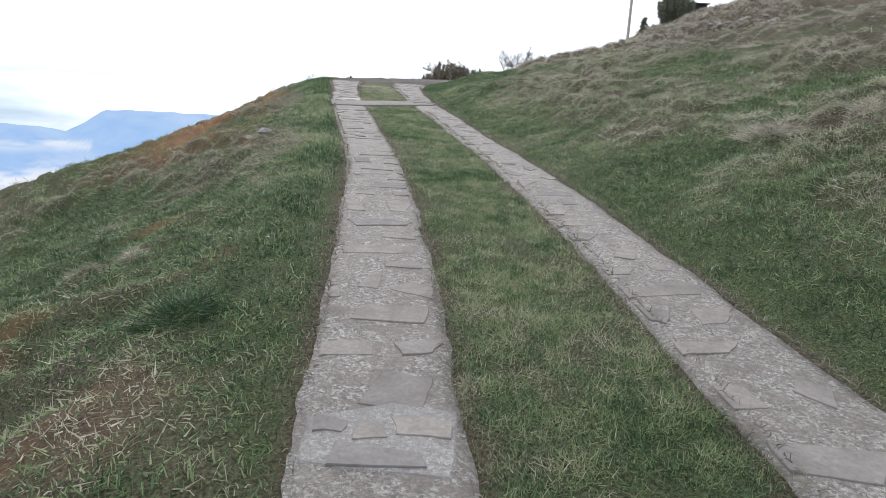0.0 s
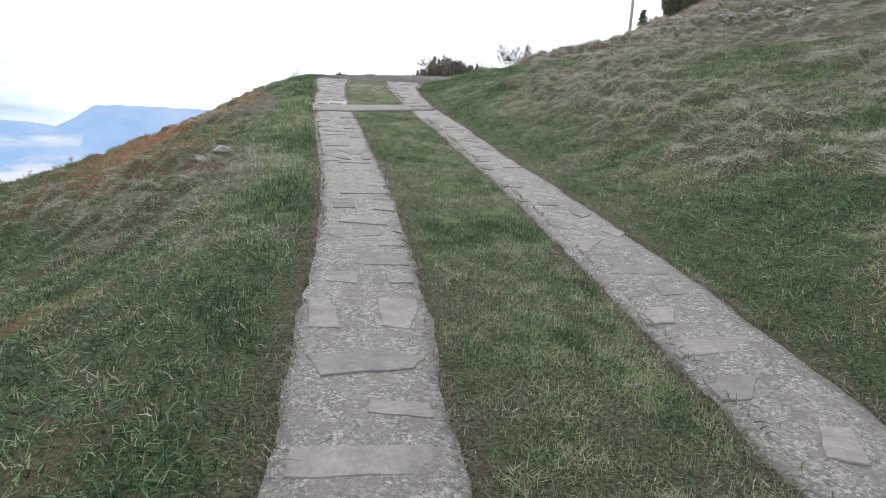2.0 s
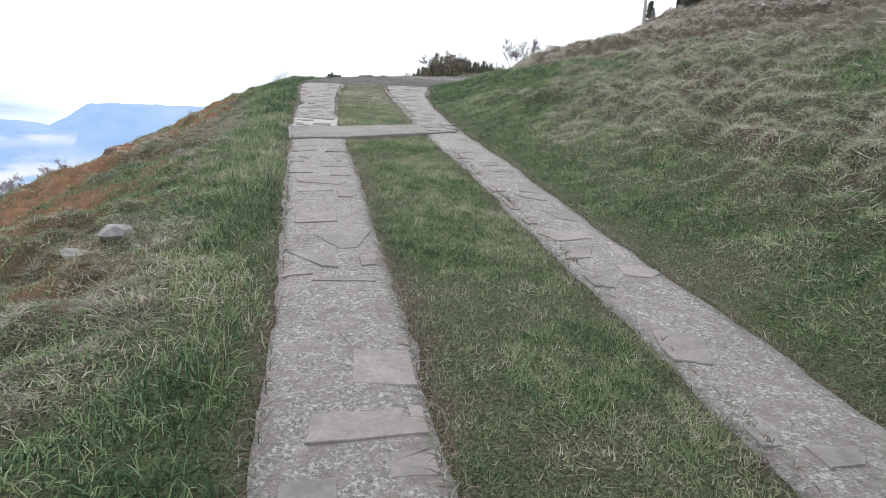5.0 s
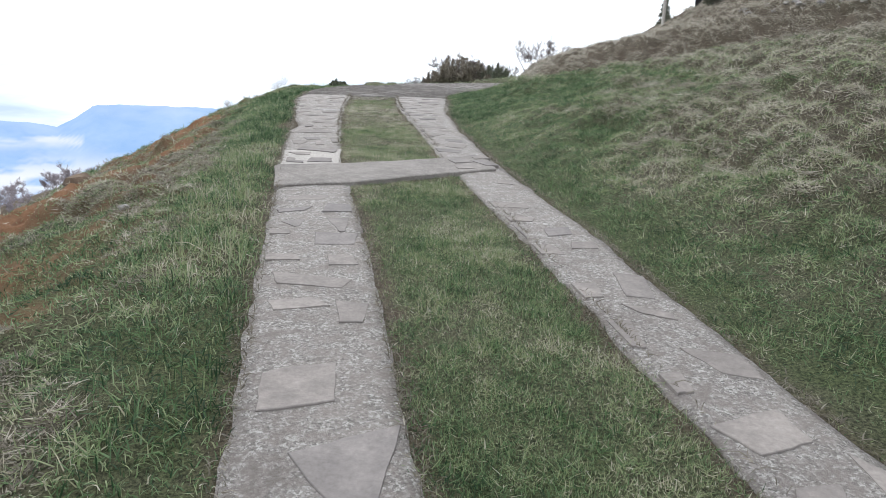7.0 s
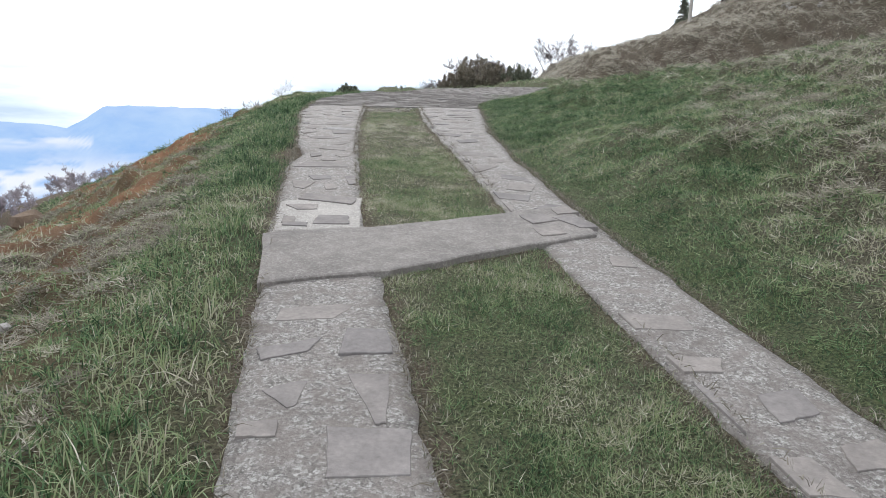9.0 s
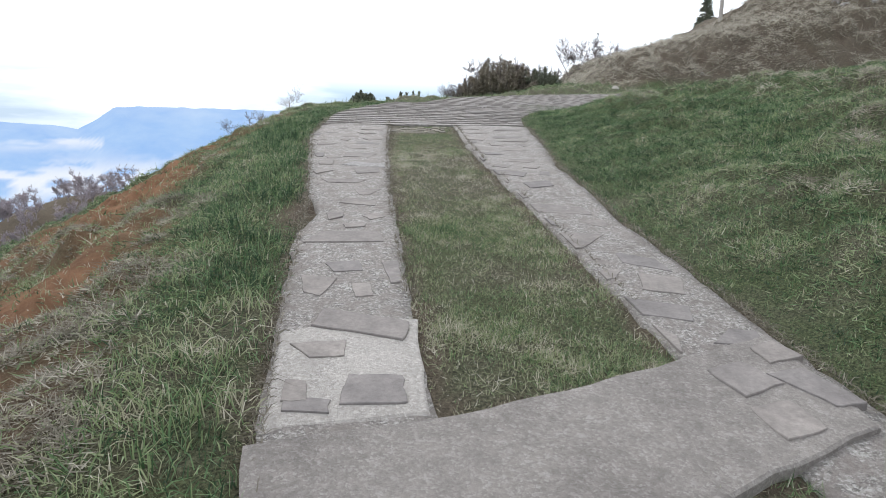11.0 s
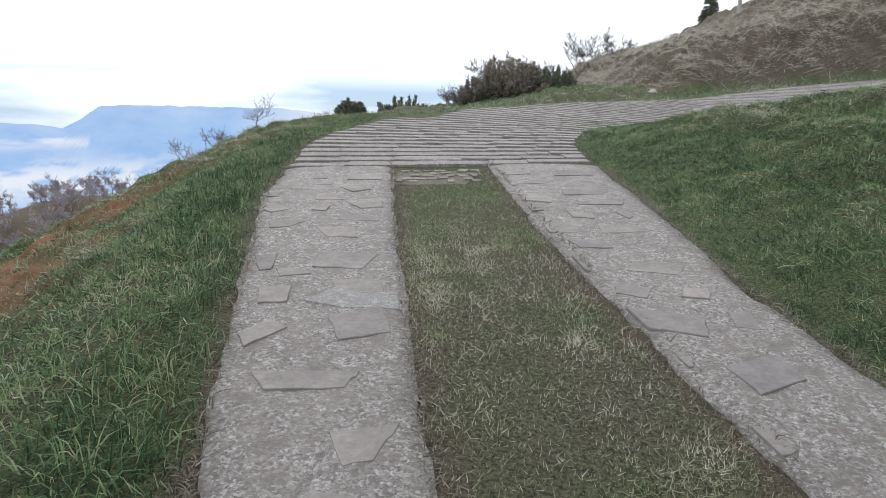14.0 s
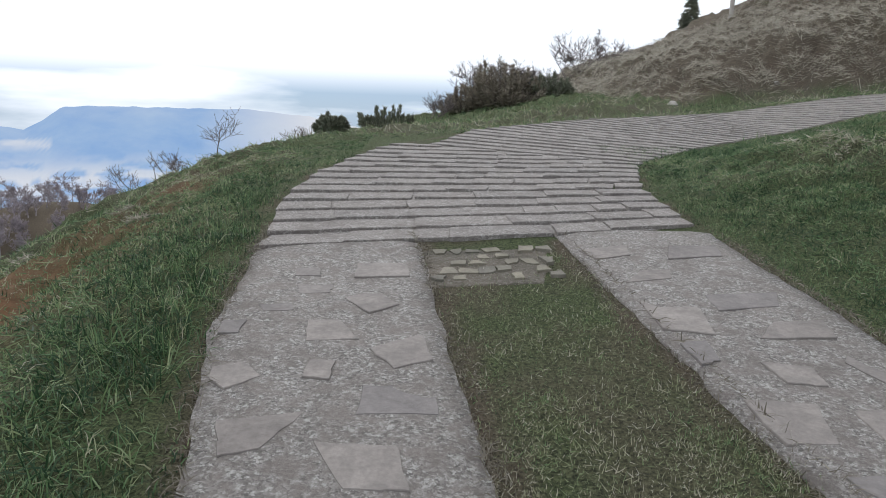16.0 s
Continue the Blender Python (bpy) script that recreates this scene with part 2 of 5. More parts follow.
def mounds(x, y, cell, seed):
    """Tussock humps: 1 on top of each, 0 in the gaps."""
    u, v = x / cell, y / cell
    iu, iv = np.floor(u).astype(np.int64), np.floor(v).astype(np.int64)
    best = np.full(np.shape(u), 9.0)
    for a in (-1, 0, 1):
        for b in (-1, 0, 1):
            cu, cv = iu + a, iv + b
            k = lattice(cu, cv, seed)
            ju, jv, size = k * 0.9, (k * 37.3 % 1.0) * 0.9, 0.7 + 0.6 * (k * 91.7 % 1.0)
            best = np.minimum(best, ((u - cu - ju) ** 2 + (v - cv - jv) ** 2) / size**2)
    return np.clip(1 - best / 0.384, 0, 1)


def zones(x, y):
    """Distances beyond the outer and the inner edge of the paved way, and whether a place is on it."""
    on = inside(x, y, OUTLINE + INLINE[::-1])
    d_out, d_in = line_distance(x, y, OUTLINE), line_distance(x, y, INLINE)
    outer = ~on & (d_out <= d_in)
    return on, outer, np.where(on, 0, d_out), np.where(on, 0, d_in)


def on_strip(x, y, grow=0.0):
    a, b, c, d = (np.interp(y, EY, e) for e in (LEFT_L, LEFT_R, RIGHT_L, RIGHT_R))
    strips = ((x > a - grow) & (x < b + grow)) | ((x > c - grow) & (x < d + grow))
    bar = (x > b - 0.1) & (x < c + 0.1) & (y > 15.73 + 0.6 * x - grow) & (y < 16.47 + 0.55 * x + grow)
    return (strips | bar) & (y < 24.0)


def bank_share(x, y):
    """1 where the bank behind the road stands, 0 off it."""
    f = np.clip((x - np.interp(y, [34, 40, 56, 120], [3.0, 2.0, 3.0, 8.0])) / 2.5, 0, 1)
    return f * f * (3 - 2 * f)


def land(x, y):
    """Height of the ground."""
    x, y = np.asarray(x, float), np.asarray(y, float)
    on, outer, do, di = zones(x, y)
    z = path_z(y, x) + 0.19 * np.minimum(x - 2.0, 0) * np.clip((y - 31.5) / 6, 0, 1) * outer
    rise = np.interp(y, [0, 14, 18, 24, 30], [0.30, 0.29, 0.24, 0.2, 0.16])
    near = di * di / (di + 0.35)
    z_in = z + rise * near + 0.02 * np.minimum(near, 30)
    # beyond the outer edge: a falling flank, a level shoulder by the bend, a bank behind the road
    brink = np.interp(y, EY, LEFT_L) - np.interp(y, [0, 8, 14, 24], [0.15, 0.3, 0.45, 0.5])
    brink = np.where(y > 24, np.interp(y, [24, 28, 32, 41, 60, 120], [-4.57, -4.9, -4.8, -4.2, -3.0, 2.0]), brink)
    run = np.maximum(brink - x, 0)
    run = run * run / (run + 0.5)
    flank = np.interp(y, [0, 8, 14, 20, 24, 27, 30, 50], [0.41, 0.46, 0.37, 0.57, 0.53, 0.49, 0.35, 0.20])
    fall = flank * np.minimum(run, 6) + np.interp(y, [5, 12, 18, 24, 30, 40], [0.41, 0.47, 0.50, 0.52, 0.40, 0.41]) * np.maximum(run - 6, 0) + 0.006 * np.maximum(run - 6, 0) ** 1.6 + np.maximum(y - 44, 0) ** 1.3 * 0.03 * (1 - bank_share(x, y))
    fall = fall + np.maximum(run - 3, 0) * np.interp(y, [18, 23, 28, 60], [0, 0.03, 0.52, 0.31])
    fall = fall + np.interp(y, [22, 25, 29, 32, 36], [0, 0.04, 0.09, 0.12, 0]) * np.minimum(do, 4.0)
    up = np.maximum(do - 1.1, 0)
    front = np.interp(up, [0, 0.4, 1.2, 4, 8, 14, 25, 50], [0, 0.2, 0.85, 2.9, 5.0, 7.5, 11.0, 15.0])
    crest = np.interp(x, [2, 4, 9, 13, 18, 30, 60], [0.2, 0.65, 1.5, 2.55, 5.0, 8.6, 12.0])
    climb = front * crest / (front**3 + crest**3 + 1e-6) ** (1 / 3)
    bank = bank_share(x, y)
    z_out = z - fall * (1 - bank) + climb * bank
    z = np.where(on, z, np.where(outer, z_out, z_in))
    # tussocky relief away from the paving
    d = np.where(on, 0, np.minimum(do, di))
    rough = np.clip((d - 0.25) / 1.5, 0, 1)
    z = z + rough * (0.16 * (rough_noise(x * 0.8, y * 0.8, 3) - 0.5) + 0.15 * (rough_noise(x * 2.9, y * 2.9, 7, 3) - 0.5))
    z = z + 0.75 * bank * np.clip((do - 1.5) / 2, 0, 1) * outer * (rough_noise(x * 1.5, y * 1.5, 11, 3) - 0.5)
    z = z + 0.5 * bank * np.clip((do - 1.5) / 1.5, 0, 1) * outer * mounds(x, y, 0.58, 301) + 0.2 * np.clip((d - 0.6) / 1.2, 0, 1) * (1 - bank * outer) * mounds(x, y, 0.42, 311) * np.clip((rough_noise(x * 0.45, y * 0.45, 21) - 0.35) * 5, 0, 1)
    # far land falls into the valley, with a wooded knoll
    r = np.hypot(x, y - 15)
    z = z - np.where(outer, (1 - bank) * np.clip((r - 45) * 0.35, 0, 520) + bank * np.clip((r - 60) * 0.3, 0, 520), 0)
    z = np.maximum(z, -600)
    knoll = -12.0 - 0.02 * ((x + 66) ** 2 + (y - 134) ** 2) - 3.0 * (rough_noise(x * 0.1, y * 0.1, 55) - 0.5)
    z = np.where(outer & (x < -20), np.maximum(z, knoll), z)
    return np.where(on & on_strip(x, y, -0.06), z - 0.04, z)


def height(x, y):
    return float(land(np.array([x]), np.array([y]))[0])


def dryness(x, y):
    """How much straw there is, 0 to 1."""
    on, outer, do, di = zones(x, y)
    n1, n2 = rough_noise(x * 0.45, y * 0.45, 21), rough_noise(x * 1.7, y * 1.7, 27)
    base = np.where(outer, np.interp(do, [0, 0.45, 0.9, 2.6, 3.8, 8], [0.06, 0.16, 0.46, 0.48, 0.22, 0.12]), np.interp(di, [0, 1.0, 2.2, 7], [0.1, 0.25, 0.56, 0.58]))
    base = np.where(outer, base * np.interp(y, [2, 5], [0.55, 1.0]), base)
    base = np.where(on, 0.28, base)
    base = np.where(outer & (bank_share(x, y) > 0.2) & (do > 1.8), 0.95, base)
    far_green = np.clip((y - 19) / 4, 0, 1) * np.where(outer, 0.25, 0.35) * (do < 60) * (do < np.where(outer & (x > 3), 1.5, 60))
    hump = np.where(outer & (bank_share(x, y) > 0.2) & (do > 1.6), mounds(x, y, 0.58, 301) - 0.45, 0.5 * (mounds(x, y, 0.42, 311) - 0.3) * np.clip((n1 - 0.35) * 5, 0, 1))
    base = base + 0.5 * hump * ~on
    return np.clip(base + 1.3 * (n1 - 0.5) + 0.95 * (n2 - 0.5) - far_green, 0, 1)


def hollow(x, y):
    """The worn brown hollow that bites into the edge of the west track, 0 to 1."""
    return np.clip(1.35 - np.hypot((x + 3.12) / 0.2, (y - 18.3) / 0.55), 0, 1)


def bare_earth(x, y):
    """Where red earth shows through on the flank, 0 to 1."""
    on, outer, do, di = zones(x, y)
    band = np.where(outer, np.exp(-((do - 2.7) / 1.4) ** 2), 0) * np.clip((rough_noise(x * 0.7, y * 0.45, 41) - 0.37) * 7, 0, 1) * np.interp(y, [9, 13, 24, 28], [0, 1, 1, 0])
    worn = 0.55 * np.where(outer, np.exp(-((do - 1.5) / 0.8) ** 2), 0) * np.clip((rough_noise(x * 1.6, y * 1.6, 43) - 0.54) * 8, 0, 1)
    band = np.maximum(band, worn * (y < 27))
    for px, py, r in ((-4.4, 12.5, 0.5), (-5.6, 20.6, 0.7), (-4.9, 17.2, 0.7), (-5.4, 15.6, 0.6), (-6.1, 22.8, 0.8)):
        band = np.maximum(band, np.clip(1.6 - np.hypot(x - px, (y - py) * 0.5) / r - 1.2 * (rough_noise(x * 2.5, y * 2.5, 47) - 0.5), 0, 1))
    return np.clip(band, 0, 1)


# ---- builders ----
def mesh_object(name, verts, faces, mat, parent=None, smooth=False):
    me = bpy.data.meshes.new(name)
    me.from_pydata([tuple(map(float, v)) for v in verts], [], faces)
    me.materials.append(mat)
    if smooth:
        me.polygons.foreach_set("use_smooth", [True] * len(me.polygons))
    ob = new(name, me)
    ob.parent = parent
    return ob


def part(name, bm, mat, parent, label=""):
    me = bpy.data.meshes.new(name)
    bm.to_mesh(me)
    bm.free()
    me.materials.append(mat)
    ob = new(name, me)
    ob.parent = parent
    return tagged(ob, label) if label else ob


def fast_mesh(name, verts, tris, mat, tone=None):
    """A triangle mesh from arrays."""
    me = bpy.data.meshes.new(name)
    me.vertices.add(len(verts))
    me.vertices.foreach_set("co", np.ascontiguousarray(verts, np.float32).ravel())
    me.loops.add(tris.size)
    me.loops.foreach_set("vertex_index", np.ascontiguousarray(tris, np.int32).ravel())
    me.polygons.add(len(tris))
    me.polygons.foreach_set("loop_start", np.arange(0, tris.size, 3, dtype=np.int32))
    if tone is not None:
        a = me.attributes.new("tone", "FLOAT", "POINT")
        a.data.foreach_set("value", np.ascontiguousarray(tone, np.float32))
    me.materials.append(mat)
    me.update(calc_edges=True)
    return new(name, me)


# ---- ground ----
def spaced(*runs):
    return np.unique(np.round(np.concatenate([np.arange(a, b, s) for a, b, s in runs]), 4))


def build_ground():
    gx = spaced((-4500, -900, 300), (-900, -200, 50), (-200, -40, 6), (-40, -14, 1.2), (-14, -7, 0.22), (-7, 5, 0.09), (5, 14, 0.16), (14, 22, 0.25), (22, 40, 1.0), (40, 200, 8), (200, 900, 60), (900, 4600, 400))
    gy = spaced((-4500, -900, 400), (-900, -100, 60), (-100, -10, 5), (-10, 0, 0.5), (0, 30, 0.11), (30, 44, 0.17), (44, 62, 0.3), (62, 80, 1.0), (80, 240, 6), (240, 900, 60), (900, 4600, 300))
    xx, yy = np.meshgrid(gx, gy)
    x, y = xx.ravel(), yy.ravel()
    z = land(x, y)
    w, h = len(gx), len(gy)
    i = np.arange(w * h).reshape(h, w)
    a, b, c, d = i[:-1, :-1].ravel(), i[:-1, 1:].ravel(), i[1:, 1:].ravel(), i[1:, :-1].ravel()
    tris = np.concatenate([np.stack([a, b, c], 1), np.stack([a, c, d], 1)])
    ob = fast_mesh("ground", np.stack([x, y, z], 1), tris, GROUND)
    on, outer, do, di = zones(x, y)
    dry = dryness(x, y)
    edge = np.clip(1 - np.where(on, 0, np.minimum(do, di)) / 0.09, 0, 1) * (~on) + 0.9 * (on & on_strip(x, y, 0.09))
    soil = np.clip(edge * (0.4 + rough_noise(x * 2, y * 2, 31)), 0, 1)
    bare = bare_earth(x, y)
    middle = on & ~on_strip(x, y, 0.05) & (y < 24)
    soil = np.where(middle, np.maximum(soil, np.interp(y, [14, 20, 23.5], [0.05, 0.25, 0.65]) * np.clip((rough_noise(x * 2.2, y * 2.2, 49) - 0.35) * 5, 0, 1)), soil)
    soil = np.where(outer & (bank_share(x, y) > 0.2) & (do > 1.6), 0.9 - 0.5 * mounds(x, y, 0.58, 301), soil)
    gaps = np.clip((dry - 0.35) * 2, 0, 0.6) * (1 - mounds(x, y, 0.42, 311)) * np.clip(np.minimum(do, di) - 0.7, 0, 1) * ~on
    soil = np.maximum(np.maximum(soil, gaps), hollow(x, y))
    wood = (y > 80) & (x < -20)
    soil, dry = np.where(wood, 0.9, soil), np.where(wood, 0.3, dry)
    col = np.stack([dry, soil, np.where(wood, 0, bare), np.ones_like(x)], 1)
    a = ob.data.attributes.new("cover", "FLOAT_COLOR", "POINT")
    a.data.foreach_set("color", np.ascontiguousarray(col, np.float32).ravel())
    ob.data.polygons.foreach_set("use_smooth", np.ones(len(ob.data.polygons), bool))
    return tagged(ob, "grassy alpine hillside with turf, straw and bare earth", "ground", kind="structure")


build_ground()


def strip_slab(name, left, right, y0, y1, label):
    """A track of pebbly mortar with uneven edges and a skirt that goes into the soil."""
    ys = np.arange(y0, y1 + 1e-6, 0.07)
    cols = 9
    verts, faces = [], []
    for y in ys:
        a, b = float(np.interp(y, EY, left)), float(np.interp(y, EY, right))
        a += 0.06 * (float(rough_noise(np.array(y * 1.7), np.array(left[3] * 9.1), 5)) - 0.5) + 0.05 * (float(rough_noise(np.array(y * 7.0), np.array(left[3] * 9.1), 6)) - 0.5)
        if left is LEFT_L:
            a += 0.11 * math.exp(-(((y - 18.3) / 0.4) ** 2))
        b += 0.06 * (float(rough_noise(np.array(y * 1.7), np.array(right[3] * 9.1 + 40), 5)) - 0.5) + 0.05 * (float(rough_noise(np.array(y * 7.0), np.array(right[3] * 9.1 + 40), 6)) - 0.5)
        for k in range(cols + 2):
            f = min(max((k - 1) / (cols - 1), 0), 1)
            x = a + (b - a) * f
            z = float(path_z(y)) + 0.022 + 0.014 * (float(rough_noise(np.array(x * 5), np.array(y * 5), 9)) - 0.5)
            verts.append((x + (-0.01 if k == 0 else 0.01 if k == cols + 1 else 0), y, z - 0.14 if k in (0, cols + 1) else z - (0.012 if k in (1, cols) else 0)))
    w = cols + 2
    for j in range(len(ys) - 1):
        for k in range(w - 1):
            faces.append((j * w + k, j * w + k + 1, (j + 1) * w + k + 1, (j + 1) * w + k))
    return tagged(mesh_object(name, verts, faces, MORTAR, smooth=True), label, "pavement", kind="structure")


def stone_piece(name, ring, z_at, thick, proud, mat, parent, tilt=(0.0, 0.0)):
    """One flat stone: an uneven outline with a chamfered top edge, sunk into its bed."""
    cx, cy = sum(p[0] for p in ring) / len(ring), sum(p[1] for p in ring) / len(ring)
    top, low, rim = [], [], []
    for x, y in ring:
        z = z_at(x, y) + proud - tilt[0] * (x - cx) - tilt[1] * (y - cy)
        top.append((cx + (x - cx) * 0.98 - cx, cy + (y - cy) * 0.98 - cy, z))
        rim.append((x - cx, y - cy, z - 0.004))
        low.append((x - cx, y - cy, z - thick))
    z0 = z_at(cx, cy)
    n = len(ring)
    verts = [(x, y, z - z0) for x, y, z in top + rim + low]
    faces = [tuple(range(n))]
    for k in range(n):
        j = (k + 1) % n
        faces += [(n + k, n + j, j, k), (2 * n + k, 2 * n + j, n + j, n + k)]
    ob = mesh_object(name, verts, faces, mat, parent)
    ob.location = (cx, cy, z0)
    return ob


def ragged(corners, rng, jitter, per_side=2):
    """An uneven ring through jittered corners, anticlockwise."""
    c = [(x + rng.uniform(-jitter, jitter), y + rng.uniform(-jitter, jitter)) for x, y in corners]
    ring = []
    for (ax, ay), (bx, by) in zip(c, c[1:] + c[:1]):
        ring.append((ax, ay))
        for k in range(1, per_side):
            f = k / per_side + rng.uniform(-0.12, 0.12)
            ring.append((ax + (bx - ax) * f + rng.uniform(-jitter, jitter) * 0.45, ay + (by - ay) * f + rng.uniform(-jitter, jitter) * 0.45))
    return ring


def bed(x, y):
    return float(path_z(y, x)) + 0.022


CROSSBAR = [(-2.38, 14.32), (-1.68, 14.62), (-0.69, 15.27), (-0.27, 15.5), (-0.36, 16.3), (-1.01, 15.92), (-1.88, 15.46), (-2.6, 15.22)]
PATCHES = [
    CROSSBAR,
    [(-3.1, 17.85), (-2.99, 17.95), (-2.95, 18.1), (-2.9, 18.3), (-2.96, 18.45), (-2.95, 18.6), (-3.08, 18.8), (-3.2, 18.72), (-3.17, 18.2)],
    [(-0.29, 1.9), (0.24, 1.86), (0.27, 2.27), (0.0, 2.3), (-0.31, 2.17)],
    [(-2.56, 15.32), (-1.98, 15.5), (-2.09, 16.36), (-2.45, 16.28), (-2.72, 16.14)],
    [(-3.12, 20.06), (-2.9, 19.98), (-2.66, 20.0), (-2.68, 20.22), (-2.86, 20.2), (-3.02, 20.26)],
]


FLAG_RNG = random.Random(4)


def flag(parent, x, y, near, far, deep, skew, turn):
    """One flagstone: widths of its near and far side, its depth, how far it leans over, and its turn in degrees."""
    c, d = math.cos(radians(turn)), math.sin(radians(turn))
    corners = []
    for u, v in ((-near - skew, -deep), (near - skew, -deep), (far + skew, deep), (-far + skew, deep)):
        corners.append((x + (u * c - v * d) / 2, y + (u * d + v * c) / 2))
    left, right = (LEFT_L, LEFT_R) if parent is west else (RIGHT_L, RIGHT_R)
    ring = [(min(max(px, float(np.interp(py, EY, left)) + 0.03), float(np.interp(py, EY, right)) - 0.03), py) for px, py in ragged(corners, FLAG_RNG, 0.016, 4)]
    mended = any(inside(np.array([x]), np.array([y]), q)[0] for q in PATCHES[2:])
    stone_piece("flagstone", ring, bed, 0.05, FLAG_RNG.uniform(0.003, 0.007) + (0.01 if mended else 0.03 if inside(np.array([x]), np.array([y]), CROSSBAR)[0] else 0.0), FLAG, parent, (FLAG_RNG.uniform(-0.01, 0.01), abs(FLAG_RNG.gauss(0.0, 0.018))))


west = strip_slab("pavement_west", LEFT_L, LEFT_R, -8, 23.9, "wheel track of grey flagstones in pebbly mortar")
east = strip_slab("pavement_east", RIGHT_L, RIGHT_R, -8, 24.3, "wheel track of broken grey slabs bedded in mortar")


def sheet(name, ring, mat, lift, label, step=0.12):
    """A thin slab that follows the slope, cut to an uneven outline, with a chamfer and a skirt."""
    n = len(ring)
    cx, cy = sum(p[0] for p in ring) / n, sum(p[1] for p in ring) / n
    edge = []
    for (ax, ay), (bx, by) in zip(ring, ring[1:] + ring[:1]):
        k = max(1, int(math.hypot(bx - ax, by - ay) / step))
        for j in range(k):
            f = j / k
            x, y = ax + (bx - ax) * f, ay + (by - ay) * f
            w = 0.045 * (float(rough_noise(np.array(x * 6.0), np.array(y * 6.0), 61)) - 0.5)
            edge.append((x + w, y - w))
    verts, faces, m = [], [], len(edge)
    for scale, drop in ((1.0, 0.12), (1.0, 0.008), (0.97, 0.0), (0.6, -0.004), (0.2, -0.004)):
        for x, y in edge:
            px, py = cx + (x - cx) * scale, cy + (y - cy) * scale
            verts.append((px, py, float(path_z(py)) + lift - drop))
    for r in range(4):
        for k in range(m):
            j = (k + 1) % m
            faces.append((r * m + k, r * m + j, (r + 1) * m + j, (r + 1) * m + k))
    faces.append(tuple(range(4 * m, 5 * m)))
    return tagged(mesh_object(name, verts, faces, mat), label, "pavement", kind="structure")


CONCRETE = stone_material("worn_concrete", (0.18, 0.166, 0.155), (0.275, 0.257, 0.24), 11.0, 0.7, 0.25)
sheet("pavement_crossbar", CROSSBAR, CONCRETE, 0.048, "worn concrete band across both wheel tracks")
for ring, label in zip(PATCHES[2:], ("pale cement repair with dark slabs set in", "pale cement repair beside the concrete band", "chipped pale cement repair with a broken lip")):
    sheet("pavement_repair", ring, CEMENT, 0.027, label)

def lay_repair_slabs():
    rng = random.Random(3)
    for x, y, w, d in ((-0.21, 2.12, 0.1, 0.1), (-0.07, 2.11, 0.12, 0.11), (0.12, 2.14, 0.22, 0.11), (-0.03, 1.95, 0.34, 0.1), (-2.45, 15.5, 0.2, 0.14)):
        ring = ragged([(x - w / 2, y - d / 2), (x + w / 2, y - d / 2), (x + w / 2, y + d / 2), (x - w / 2, y + d / 2)], rng, 0.025)
        stone_piece("flagstone", ring, bed, 0.05, 0.013, FLAG, west, (0, 0.03))


# the bend: rows of stepped stones on a mortar bed
SEAM = ((-0.32, 27.59), (-2.88, 28.67))


def along(line, f):
    d = [0.0]
    for (ax, ay), (bx, by) in zip(line, line[1:]):
        d.append(d[-1] + math.hypot(bx - ax, by - ay))
    s = f * d[-1]
    return float(np.interp(s, d, [p[0] for p in line])), float(np.interp(s, d, [p[1] for p in line]))


def build_bend():
    outer = [(-4.05, 23.62)] + OUTER[1:9]
    inner = [(-0.83, 24.45)] + INNER[1:7]
    verts, faces, rows, cols = [], [], 60, 8
    for j in range(rows + 1):
        (ax, ay), (bx, by) = along(outer, j / rows), along(inner, j / rows)
        for k in range(cols + 1):
            x, y = ax + (bx - ax) * k / cols, ay + (by - ay) * k / cols
            verts.append((x, y, float(path_z(y, x)) + 0.01 - (0.1 if k in (0, cols) else 0)))
    for j in range(rows):
        for k in range(cols):
            i = j * (cols + 1) + k
            faces.append((i, i + 1, i + cols + 2, i + cols + 1))
    return tagged(mesh_object("road_bend", verts, faces, MORTAR, smooth=True), "bend paved in stepped rows of grey stone", "road", kind="structure")


bend = build_bend()


def course_bed(x, y):
    return float(path_z(y, x)) + 0.012


def lay_row(rng, near, far, parent, long, proud=0.010):
    """One row of stones between the near and the far edge, each a function from 0 to 1; the near edge stands proud."""
    cuts = [0.0]
    while cuts[-1] < 1:
        cuts.append(cuts[-1] + rng.uniform(0.28, 0.8) / long)
    if len(cuts) > 2 and 1 - cuts[-2] < 0.2 / long:
        cuts.pop(-2)
    cuts[-1] = 1.0
    for f0, f1 in zip(cuts, cuts[1:]):
        g = rng.uniform(-0.002, 0.006) / long
        ring = ragged([near(f0 + g), near((f0 + f1) / 2), near(f1 - g), far(f1 - g), far((f0 + f1) / 2), far(f0 + g)], rng, 0.02)
        nx, ny = far((f0 + f1) / 2)[0] - near((f0 + f1) / 2)[0], far((f0 + f1) / 2)[1] - near((f0 + f1) / 2)[1]
        nl = math.hypot(nx, ny)
        slope = rng.uniform(0.04, 0.075)
        stone_piece("course_stone", ring, course_bed, 0.07, proud + rng.uniform(0, 0.005), COURSE, parent, (slope * nx / nl, slope * ny / nl))


